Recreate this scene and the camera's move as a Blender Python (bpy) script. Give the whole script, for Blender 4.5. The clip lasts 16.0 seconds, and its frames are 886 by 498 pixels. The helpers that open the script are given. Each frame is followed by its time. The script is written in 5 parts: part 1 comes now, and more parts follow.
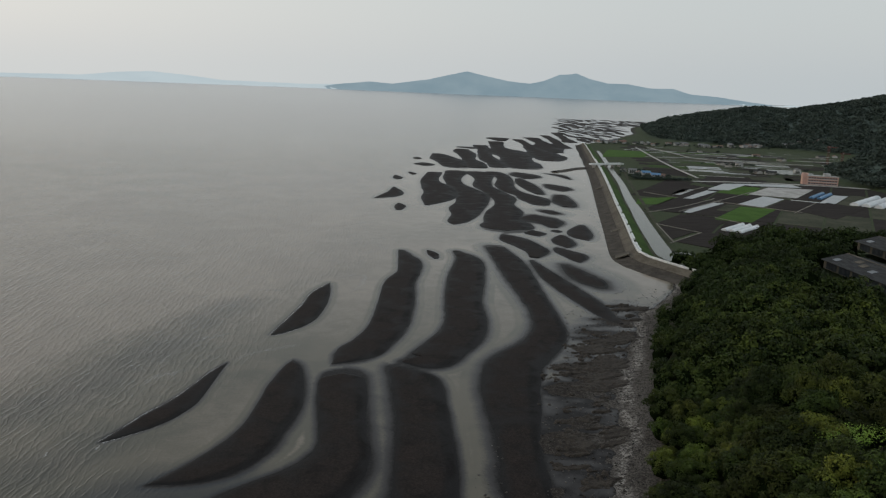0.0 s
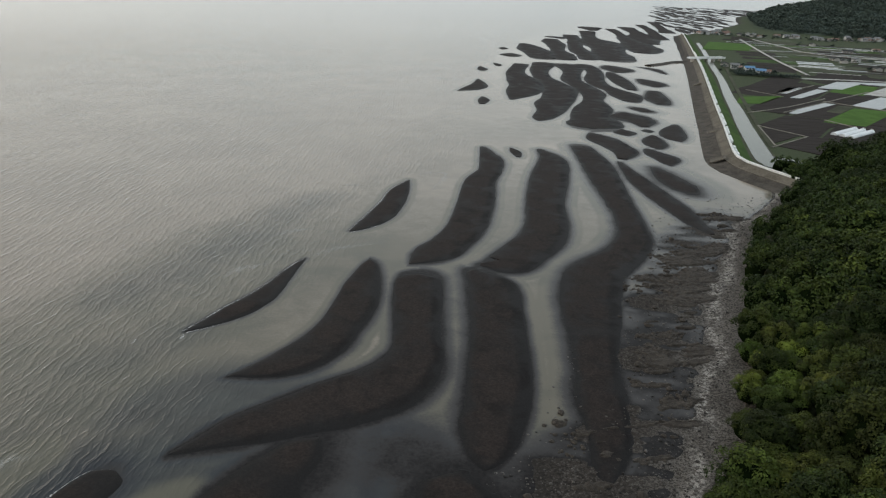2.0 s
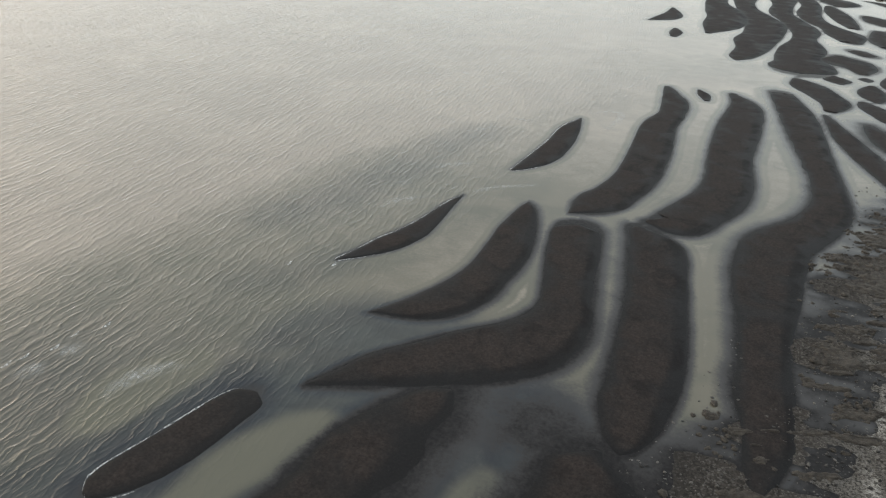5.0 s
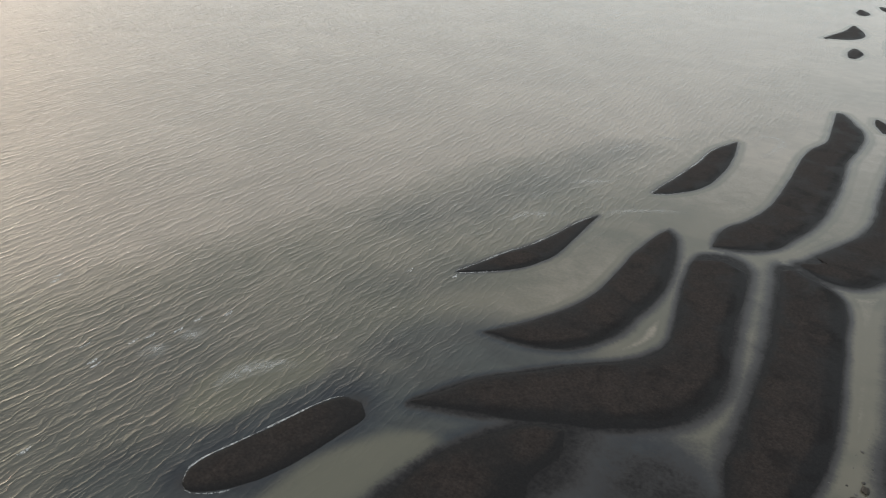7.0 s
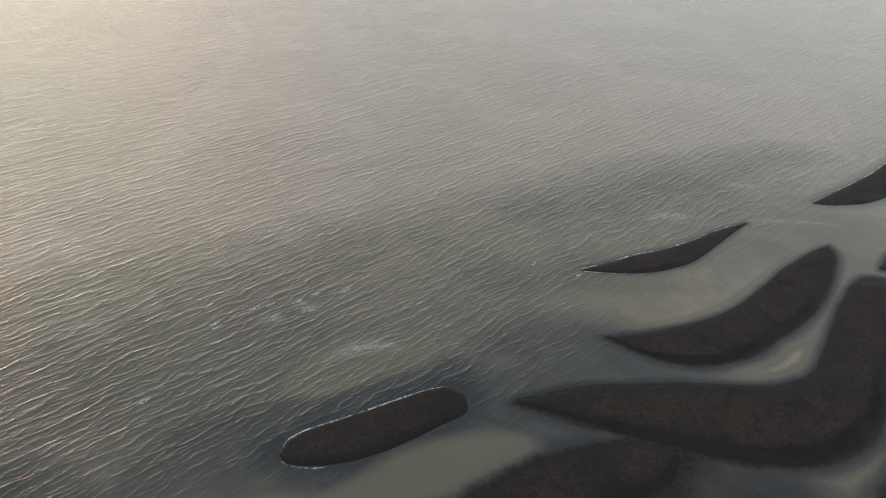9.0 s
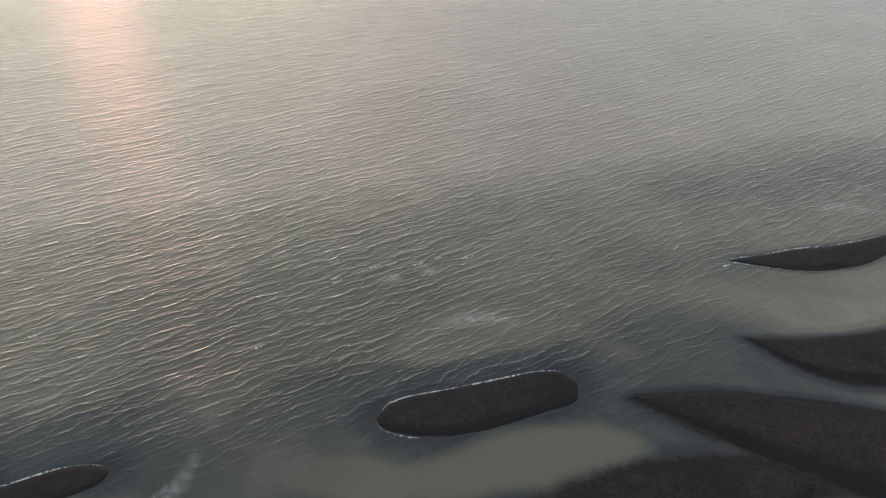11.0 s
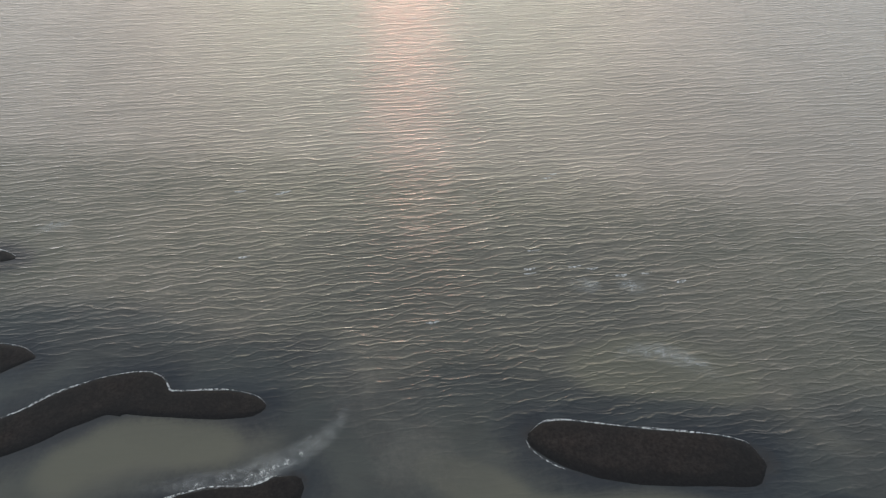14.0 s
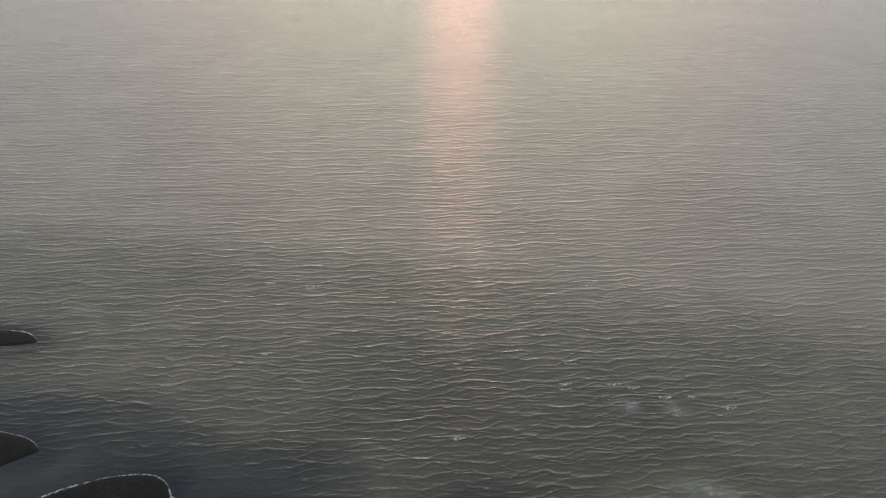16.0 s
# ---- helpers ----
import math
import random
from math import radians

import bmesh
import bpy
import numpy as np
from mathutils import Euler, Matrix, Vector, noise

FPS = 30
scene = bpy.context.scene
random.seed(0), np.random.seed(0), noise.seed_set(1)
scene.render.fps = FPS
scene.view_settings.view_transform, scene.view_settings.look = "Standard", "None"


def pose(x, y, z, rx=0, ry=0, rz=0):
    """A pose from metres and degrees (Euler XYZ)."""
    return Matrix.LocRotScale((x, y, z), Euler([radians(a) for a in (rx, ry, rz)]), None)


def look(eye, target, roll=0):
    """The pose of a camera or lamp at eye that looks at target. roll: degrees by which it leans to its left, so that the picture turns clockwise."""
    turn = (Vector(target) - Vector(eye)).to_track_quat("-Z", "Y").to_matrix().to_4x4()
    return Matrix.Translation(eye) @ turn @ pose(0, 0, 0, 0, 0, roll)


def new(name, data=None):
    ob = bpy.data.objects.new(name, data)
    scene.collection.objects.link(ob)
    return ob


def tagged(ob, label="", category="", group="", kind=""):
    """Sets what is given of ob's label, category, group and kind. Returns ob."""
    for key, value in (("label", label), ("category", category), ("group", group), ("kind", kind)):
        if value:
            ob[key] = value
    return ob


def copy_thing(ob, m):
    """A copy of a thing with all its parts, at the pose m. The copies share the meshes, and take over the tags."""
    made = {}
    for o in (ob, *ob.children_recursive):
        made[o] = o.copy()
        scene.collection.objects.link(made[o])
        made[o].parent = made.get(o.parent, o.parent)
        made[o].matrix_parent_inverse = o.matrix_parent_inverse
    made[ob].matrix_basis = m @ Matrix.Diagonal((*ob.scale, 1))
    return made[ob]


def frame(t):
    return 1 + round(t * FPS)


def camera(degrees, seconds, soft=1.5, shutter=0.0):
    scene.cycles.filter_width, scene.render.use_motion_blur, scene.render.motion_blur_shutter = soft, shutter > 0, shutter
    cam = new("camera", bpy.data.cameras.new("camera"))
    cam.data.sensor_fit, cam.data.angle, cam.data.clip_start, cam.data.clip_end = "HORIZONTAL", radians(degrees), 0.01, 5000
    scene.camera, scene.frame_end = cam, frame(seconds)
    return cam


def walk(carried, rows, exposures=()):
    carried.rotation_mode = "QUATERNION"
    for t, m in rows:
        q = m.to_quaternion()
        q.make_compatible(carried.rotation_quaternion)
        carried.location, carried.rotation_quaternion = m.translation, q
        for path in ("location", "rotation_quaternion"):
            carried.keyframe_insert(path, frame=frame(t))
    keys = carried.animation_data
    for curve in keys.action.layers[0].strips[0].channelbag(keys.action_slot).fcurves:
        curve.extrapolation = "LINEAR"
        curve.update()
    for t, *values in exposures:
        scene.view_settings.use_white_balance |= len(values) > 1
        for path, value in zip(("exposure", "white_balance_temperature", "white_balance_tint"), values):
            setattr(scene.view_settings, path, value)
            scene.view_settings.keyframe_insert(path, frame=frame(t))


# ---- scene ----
cam = camera(63.06, 16.0, soft=1.25)
PATH = [
    (0, (0.00, 0.00, 80.00), (0.000, 9.762, 77.833), 2.25),
    (0.5, (-0.20, 2.79, 80.05), (-0.356, 12.463, 77.529), 2.20),
    (1, (-0.28, 4.14, 80.12), (-0.687, 13.710, 77.250), 2.31),
    (1.5, (-0.29, 5.33, 80.20), (-1.013, 14.769, 76.965), 2.53),
    (2, (-0.32, 7.29, 80.54), (-1.338, 16.554, 76.919), 2.50),
    (2.5, (-0.50, 8.78, 80.93), (-1.766, 17.851, 76.923), 2.67),
    (3, (-0.62, 10.12, 81.37), (-2.135, 18.980, 76.993), 2.84),
    (3.5, (-0.58, 11.61, 81.81), (-2.382, 20.324, 77.248), 3.02),
    (4, (-0.59, 13.19, 82.14), (-2.760, 21.790, 77.511), 2.97),
    (4.5, (-0.53, 15.07, 82.36), (-3.139, 23.528, 77.711), 2.96),
    (7, (-3.57, 24.34, 82.57), (-8.177, 31.827, 77.807), 3.78),
    (7.5, (-4.22, 25.85, 82.21), (-9.207, 33.085, 77.442), 3.82),
    (8, (-4.12, 27.20, 81.73), (-9.477, 34.131, 76.905), 3.46),
    (8.5, (-4.11, 28.85, 81.02), (-9.809, 35.442, 76.117), 3.03),
    (9, (-3.93, 30.36, 80.40), (-9.957, 36.584, 75.411), 2.70),
    (11.5, (-5.90, 40.66, 78.13), (-13.231, 44.506, 72.522), 0.24),
    (12, (-6.83, 42.31, 78.09), (-14.323, 45.614, 72.356), 0.37),
    (12.5, (-8.21, 43.41, 77.91), (-15.798, 46.225, 72.043), 0.65),
    (13, (-9.41, 44.90, 77.98), (-17.122, 47.183, 72.028), 0.57),
    (13.5, (-10.77, 46.58, 77.96), (-18.616, 48.321, 72.009), 0.65),
    (14, (-12.05, 47.10, 77.89), (-20.000, 48.441, 71.980), 1.06),
    (14.5, (-13.76, 47.84, 77.73), (-21.827, 48.791, 71.900), 1.41),
    (15, (-15.32, 48.52, 77.45), (-23.532, 49.309, 71.794), 1.52),
    (15.5, (-16.94, 49.11, 77.31), (-25.344, 49.891, 71.937), 1.59),
    (16, (-18.34, 49.58, 77.21), (-27.008, 50.393, 72.300), 1.75),
]
walk(cam, [(t, look(eye, target, roll)) for t, eye, target, roll in PATH], exposures=[(0, 0.64, 6600, 12), (1, 0.93, 6600, 12), (2, 1.28, 6600, 11), (3.5, 1.86, 6650, 10), (4.5, 1.85, 6650, 10), (7, 1.56, 6650, 11), (9, 1.39, 6600, 12), (12.5, 1.37, 6250, 11.5), (14.5, 1.39, 6250, 11.5), (16, 0.97, 6350, 11.5)])


# ---- world, sun, exposure ----
SUN_AZ, SUN_EL = radians(-84.0), radians(8.0)      # azimuth from +y towards +x
world = bpy.data.worlds.new("hazy_evening_sky")
scene.world = world
world.use_nodes = True
wn, wl = world.node_tree.nodes, world.node_tree.links
wn.clear()
sky = wn.new("ShaderNodeTexSky")
sky.sky_type, sky.sun_disc = "NISHITA", False
sky.sun_elevation, sky.sun_rotation = SUN_EL, SUN_AZ
sky.dust_density, sky.air_density = 5.0, 1.5
haze = wn.new("ShaderNodeMix")
haze.data_type = "RGBA"
haze.inputs[0].default_value = 0.78
gain = wn.new("ShaderNodeVectorMath")
gain.operation = "SCALE"
gain.inputs[3].default_value = 0.15
back = wn.new("ShaderNodeBackground")
wo = wn.new("ShaderNodeOutputWorld")
wl.new(sky.outputs[0], gain.inputs[0])
pale = wn.new("ShaderNodeHueSaturation")
pale.inputs["Saturation"].default_value = 0.65
dim = wn.new("ShaderNodeVectorMath")
dim.operation = "MINIMUM"
dim.inputs[1].default_value = (2.9, 2.6, 2.3)
wl.new(gain.outputs[0], dim.inputs[0])
wl.new(dim.outputs[0], pale.inputs["Color"])
wl.new(pale.outputs[0], haze.inputs[6])
# haze: pale at the horizon, greyer blue overhead
up = wn.new("ShaderNodeSeparateXYZ")
wl.new(wn.new("ShaderNodeTexCoord").outputs["Generated"], up.inputs[0])
rise = wn.new("ShaderNodeMapRange")
rise.interpolation_type = "SMOOTHERSTEP"
rise.inputs[1].default_value, rise.inputs[2].default_value = -0.15, 0.85
wl.new(up.outputs[2], rise.inputs[0])
veil = wn.new("ShaderNodeMix")
veil.data_type = "RGBA"
wl.new(rise.outputs[0], veil.inputs[0])
side = wn.new("ShaderNodeVectorMath")
side.operation = "DOT_PRODUCT"
wl.new(up.inputs[0].links[0].from_socket, side.inputs[0])
side.inputs[1].default_value = (math.sin(SUN_AZ), math.cos(SUN_AZ), 0.0)
toward = wn.new("ShaderNodeMapRange")
toward.interpolation_type = "SMOOTHSTEP"
toward.inputs[1].default_value, toward.inputs[2].default_value = -0.5, 0.9
wl.new(side.outputs["Value"], toward.inputs[0])
low = wn.new("ShaderNodeMix")
low.data_type = "RGBA"
wl.new(toward.outputs[0], low.inputs[0])
low.inputs[6].default_value = (0.395, 0.440, 0.458, 1)
low.inputs[7].default_value = (0.52, 0.543, 0.536, 1)
wl.new(low.outputs[2], veil.inputs[6])
veil.inputs[7].default_value = (0.345, 0.395, 0.437, 1)
wl.new(veil.outputs[2], haze.inputs[7])
wl.new(haze.outputs[2], back.inputs[0])
wl.new(back.outputs[0], wo.inputs[0])

sun = new("sun", bpy.data.lights.new("sun", "SUN"))
sun.data.energy, sun.data.angle, sun.data.color = 0.030, radians(6), (1.0, 0.37, 0.25)
sun_way = Vector((math.sin(SUN_AZ) * math.cos(SUN_EL), math.cos(SUN_AZ) * math.cos(SUN_EL), math.sin(SUN_EL)))
sun.matrix_world = look(sun_way * 400, (0, 0, 0))


# ---- node helpers ----
def material(name):
    m = bpy.data.materials.new(name)
    m.use_nodes = True
    m.node_tree.nodes.clear()
    return m


class Nodes:
    """Small shorthand for a material's node tree."""

    def __init__(self, m):
        self.t = m.node_tree

    def add(self, kind, ins=(), operation="", data_type="", attribute_name="", interpolation_type=""):
        n = self.t.nodes.new("ShaderNode" + kind)
        if operation:
            n.operation = operation
        if data_type:
            n.data_type = data_type
        if attribute_name:
            n.attribute_name = attribute_name
        if interpolation_type:
            n.interpolation_type = interpolation_type
        for key, value in dict(ins).items():
            if isinstance(value, bpy.types.NodeSocket):
                self.t.links.new(value, n.inputs[key])
            else:
                n.inputs[key].default_value = value
        return n

    def coords(self, scale=(1, 1, 1), turn=0.0):
        c = self.add("TexCoord")
        return self.add("Mapping", {0: c.outputs["Object"], "Scale": scale, "Rotation": (0, 0, turn)}).outputs[0]

    def noise(self, vec, scale, detail=4.0, rough=0.55, distort=0.0):
        return self.add("TexNoise", {"Vector": vec, "Scale": scale, "Detail": detail, "Roughness": rough, "Distortion": distort}).outputs[0]

    def ramp(self, fac, lo, hi, a=0.0, b=1.0):
        return self.add("MapRange", {0: fac, 1: lo, 2: hi, 3: a, 4: b}, interpolation_type="SMOOTHSTEP").outputs[0]

    def mix(self, fac, a, b):
        n = self.add("Mix", {0: fac}, data_type="RGBA")
        for slot, value in ((6, a), (7, b)):
            if isinstance(value, bpy.types.NodeSocket):
                self.t.links.new(value, n.inputs[slot])
            else:
                n.inputs[slot].default_value = (*value, 1)
        return n.outputs[2]

    def math(self, op, a, b=0.0):
        return self.add("Math", {0: a, 1: b}, operation=op).outputs[0]

    def bump(self, height, strength, distance, normal=None):
        ins = {"Height": height, "Strength": strength, "Distance": distance}
        if normal is not None:
            ins["Normal"] = normal
        return self.add("Bump", ins).outputs[0]

    def out(self, shader):
        o = self.add("OutputMaterial")
        self.t.links.new(shader, o.inputs[0])


def surface(name, dark, light, scale, rough=0.8, grain=8.0, bump=0.3, depth=0.05, spec=0.3, stretch=(1, 1, 1), vary=0.0, metal=0.0):
    """Two-scale mottled surface: broad stains between two colours, fine grain and relief."""
    m = material(name)
    n = Nodes(m)
    vec = n.coords(stretch)
    broad = n.ramp(n.noise(vec, scale, 5.0), 0.3, 0.7)
    fine = n.noise(vec, scale * grain, 6.0, 0.65)
    col = n.mix(broad, dark, light)
    col = n.mix(n.ramp(fine, 0.25, 0.8, 0.0, 0.55), col, tuple(min(1, c * 1.35) for c in light))
    if vary:
        r = n.add("NewGeometry").outputs["Random Per Island"]
        col = n.add("HueSaturation", {"Value": n.ramp(r, 0, 1, 1 - vary, 1 + vary), "Color": col}).outputs[0]
    b = n.add("BsdfPrincipled", {"Base Color": col, "Roughness": rough, "Specular IOR Level": spec, "Metallic": metal,
                                 "Normal": n.bump(fine, bump, depth)})
    n.out(b.outputs[0])
    return m


# ---- materials ----
M_SAND = material("dark_wet_sand")
n = Nodes(M_SAND)
v = n.coords()
broad = n.noise(v, 0.09, 5.0, 0.6, 0.6)
ripple = n.noise(v, 0.75, 7.0, 0.75)
fine = n.noise(v, 4.0, 5.0, 0.7)
height = n.add("SeparateXYZ", {0: n.add("NewGeometry").outputs["Position"]}).outputs[2]
dry = n.ramp(n.math("ADD", height, n.math("MULTIPLY", n.math("SUBTRACT", broad, 0.5), 0.6)), 0.02, 0.30)
c = n.mix(dry, (0.0064, 0.0054, 0.0050), (0.0245, 0.0180, 0.0150))
c = n.mix(n.math("MULTIPLY", n.ramp(ripple, 0.42, 0.70, 0, 0.75), n.ramp(dry, 0, 1, 0.25, 1)), c, (0.027, 0.0215, 0.0188))
c = n.mix(n.ramp(n.noise(v, 0.12, 6.0, 0.7, 0.5), 0.48, 0.68, 0, 0.6), c, (0.0068, 0.0058, 0.0056))
wet = n.math("ADD", n.add("Attribute", attribute_name="wet").outputs["Fac"], n.math("MULTIPLY", n.math("SUBTRACT", n.noise(v, 0.35, 6.0, 0.7, 0.4), 0.5), 0.9))
c = n.mix(n.ramp(wet, 0.35, 0.85, 0, 0.85), c, (0.0062, 0.0053, 0.0051))
grain = n.noise(v, 2.2, 8.0, 0.8)
c = n.add("HueSaturation", {"Value": n.ramp(grain, 0.35, 0.65, 0.6, 1.45), "Color": c}).outputs[0]
c = n.mix(n.ramp(fine, 0.56, 0.74, 0, 0.35), c, (0.055, 0.045, 0.040))
b = n.add("BsdfPrincipled", {"Base Color": c, "Roughness": n.ramp(dry, 0, 1, 0.6, 0.85), "Specular IOR Level": 0.12,
                             "Normal": n.bump(ripple, 0.4, 0.1)})
n.out(b.outputs[0])

M_WATER = material("turbid_sea_water")
n = Nodes(M_WATER)
depth = n.add("Attribute", attribute_name="depth").outputs["Fac"]
chop = n.add("Attribute", attribute_name="chop").outputs["Fac"]
v = n.coords()
# wind waves run towards the shore, their crests along y: four trains with narrow crests, broken into short lengths
def train(length, turn, bend, sharp, seed):
    p = n.add("Mapping", {0: v, "Rotation": (0, 0, turn), "Location": (seed * 31.0, seed * 17.0, 0)}).outputs[0]
    along = n.add("Mapping", {0: p, "Scale": (1.0, 0.7, 1.0)}).outputs[0]
    shift = n.math("ADD", n.math("MULTIPLY", n.noise(along, 0.3 / length, 2.0, 0.5), bend), n.math("MULTIPLY", n.noise(along, 1.0 / length, 2.0, 0.5), 5.0))
    phase = n.math("ADD", n.math("MULTIPLY", n.add("SeparateXYZ", {0: p}).outputs[0], 6.2832 / length), shift)
    crest = n.math("EXPONENT", n.math("MULTIPLY", n.math("SUBTRACT", n.math("COSINE", phase), 1.0), sharp))
    group = n.ramp(n.noise(n.add("Mapping", {0: p, "Scale": (1.0, 0.5, 1.0)}).outputs[0], 0.55 / length, 2.0, 0.5), 0.3, 0.62, 0.15, 1.0)
    return n.math("MULTIPLY", crest, group)


waves = n.math("MULTIPLY", train(2.3, 0.03, 14.0, 3.2, 1), 0.075)
waves = n.math("ADD", waves, n.math("MULTIPLY", train(5.2, -0.04, 14.0, 4.0, 4), 0.07))
waves = n.math("ADD", waves, n.math("MULTIPLY", train(1.65, -0.17, 14.0, 2.8, 2), 0.052))
waves = n.math("ADD", waves, n.math("MULTIPLY", train(1.0, 0.16, 12.0, 1.6, 3), 0.028))
ripple = n.noise(n.add("Mapping", {0: v, "Scale": (1.0, 0.4, 1.0)}).outputs[0], 3.0, 4.0, 0.6)
swell = n.noise(n.add("Mapping", {0: v, "Scale": (1.0, 0.3, 1.0)}).outputs[0], 0.12, 2.0, 0.5)
waves = n.math("ADD", waves, n.math("ADD", n.math("MULTIPLY", ripple, 0.05), n.math("MULTIPLY", swell, 0.1)))
normal = n.bump(n.math("MULTIPLY", waves, chop), 1.0, 1.28)
cloud = n.noise(v, 0.022, 5.0, 0.55, 0.8)
cloud2 = n.noise(v, 0.08, 4.0, 0.6, 1.0)
mud = n.mix(n.ramp(cloud, 0.35, 0.68), (0.216, 0.178, 0.140), (0.260, 0.214, 0.168))
mud = n.mix(n.ramp(cloud2, 0.4, 0.75, 0, 0.35), mud, (0.172, 0.152, 0.118))
# clear shallows over black sand, then slate water, then olive silt, then brown turbid water
speck = n.math("MULTIPLY", n.math("SUBTRACT", n.noise(v, 1.3, 5.0, 0.72), 0.5), 0.12)
blot = n.math("MULTIPLY", n.math("SUBTRACT", n.noise(v, 0.16, 4.0, 0.6, 0.6), 0.5), 0.12)
settled = n.math("ADD", depth, n.math("ADD", speck, blot))
bed = n.mix(n.ramp(n.noise(v, 1.0, 6.0, 0.7), 0.35, 0.7), (0.0125, 0.0112, 0.0108), (0.025, 0.0222, 0.0208))
slate = n.mix(n.ramp(n.noise(v, 0.12, 4.0, 0.6, 0.7), 0.35, 0.65), (0.013, 0.0165, 0.021), (0.027, 0.032, 0.034))
silt = n.mix(n.ramp(settled, 0.0, 0.11), bed, (0.038, 0.0338, 0.0315))
olive = n.mix(n.ramp(n.noise(v, 0.045, 3.0, 0.5, 0.5), 0.38, 0.62), (0.100, 0.091, 0.067), (0.126, 0.110, 0.081))
silt = n.mix(n.ramp(settled, 0.10, 0.27), silt, olive)
silt = n.mix(n.ramp(settled, 0.33, 0.50), silt, mud)
silt = n.mix(n.math("MULTIPLY", n.add("Attribute", attribute_name="clear").outputs["Fac"], n.ramp(settled, 0.05, 0.12, 0.0, 0.9)), silt, slate)
silt = n.mix(n.math("MULTIPLY", n.add("Attribute", attribute_name="pool").outputs["Fac"], n.ramp(settled, 0.04, 0.14, 0.0, 0.9)), silt, (0.098, 0.090, 0.065))
body = n.add("BsdfDiffuse", {"Color": silt, "Normal": normal})
gloss = n.add("BsdfGlossy", {"Roughness": n.math("ADD", n.ramp(chop, 0, 1, 0.07, 0.1), n.math("MULTIPLY", n.add("Attribute", attribute_name="far").outputs["Fac"], 0.16)), "Normal": normal})
fres = n.add("Fresnel", {"IOR": 1.333, "Normal": normal})
film = n.ramp(settled, 0.0, 0.15, 0.35, 1.0)
top = n.add("MixShader", {0: n.math("MULTIPLY", fres.outputs[0], film), 1: body.outputs[0], 2: gloss.outputs[0]})
n.out(top.outputs[0])

M_FOAM = material("sea_foam")
n = Nodes(M_FOAM)
v = n.coords()
holes = n.ramp(n.noise(v, 1.9, 6.0, 0.7), 0.38, 0.62)
fo = n.add("BsdfDiffuse", {"Color": (0.62, 0.6, 0.57, 1)})
tr = n.add("BsdfTransparent")
n.out(n.add("MixShader", {0: n.math("MULTIPLY", holes, 0.7), 1: tr.outputs[0], 2: fo.outputs[0]}).outputs[0])

M_MILK = material("thin_drifting_foam")
n = Nodes(M_MILK)
v = n.coords()
holes = n.math("MULTIPLY", n.ramp(n.noise(v, 0.35, 4.0, 0.6, 1.5), 0.25, 0.7), n.ramp(n.noise(v, 1.3, 6.0, 0.72, 2.5), 0.3, 0.72))
holes = n.math("MULTIPLY", holes, n.add("Attribute", attribute_name="body").outputs["Fac"])
fo = n.add("BsdfDiffuse", {"Color": (0.6, 0.58, 0.54, 1)})
tr = n.add("BsdfTransparent")
n.out(n.add("MixShader", {0: n.math("MULTIPLY", holes, 0.75), 1: tr.outputs[0], 2: fo.outputs[0]}).outputs[0])

M_GROUND = material("shore_rock_and_soil")
n = Nodes(M_GROUND)
v = n.coords()
strewn = n.add("Mapping", {0: v, "Rotation": (0, 0, 0.24), "Scale": (1.0, 0.35, 1.0)}).outputs[0]      # drawn out along the shore
broad = n.noise(v, 0.07, 5.0, 0.6)
fine = n.noise(v, 1.3, 7.0, 0.7)
speckle = n.noise(v, 4.5, 6.0, 0.7)
stones = n.add("TexVoronoi", {"Vector": v, "Scale": 1.5})
cell = n.add("SeparateXYZ", {0: stones.outputs[1]}).outputs[0]
small = n.add("SeparateXYZ", {0: n.add("TexVoronoi", {"Vector": v, "Scale": 3.6}).outputs[1]}).outputs[0]
drift = n.noise(strewn, 0.16, 5.0, 0.7, 0.6)
rubble = n.add("Attribute", attribute_name="rubble").outputs["Fac"]
soil = n.add("Attribute", attribute_name="soil").outputs["Fac"]
bed = n.mix(n.ramp(broad, 0.3, 0.7), (0.0105, 0.0094, 0.0088), (0.019, 0.0165, 0.0145))
rock = n.mix(n.ramp(fine, 0.3, 0.72), (0.018, 0.0148, 0.0122), (0.060, 0.050, 0.042))
rock = n.mix(n.ramp(small, 0.72, 0.95, 0, 0.7), rock, (0.105, 0.092, 0.08))
rock = n.mix(n.ramp(cell, 0.0, 0.25, 0.6, 0), rock, (0.012, 0.0098, 0.008))
gravel = n.mix(n.ramp(n.math("ADD", n.math("MULTIPLY", small, 0.7), speckle), 0.5, 1.15), (0.032, 0.027, 0.0225), (0.135, 0.120, 0.104))
white = n.mix(n.ramp(n.math("ADD", cell, n.math("MULTIPLY", small, 0.6)), 0.35, 1.3), (0.085, 0.074, 0.064), (0.39, 0.36, 0.32))
white = n.mix(n.ramp(speckle, 0.38, 0.56, 0.6, 0), white, (0.06, 0.051, 0.044))
ridge = n.add("Attribute", attribute_name="ridge").outputs["Fac"]
grass = n.mix(n.ramp(fine, 0.3, 0.7), (0.030, 0.038, 0.018), (0.062, 0.077, 0.036))
wet = n.add("Attribute", attribute_name="rock").outputs["Fac"]
c = n.mix(wet, bed, rock)
c = n.mix(n.math("MULTIPLY", rubble, n.ramp(drift, 0.3, 0.55, 0.5, 1)), c, gravel)
c = n.mix(n.math("MULTIPLY", ridge, n.ramp(drift, 0.3, 0.52)), c, white)
c = n.mix(soil, c, grass)
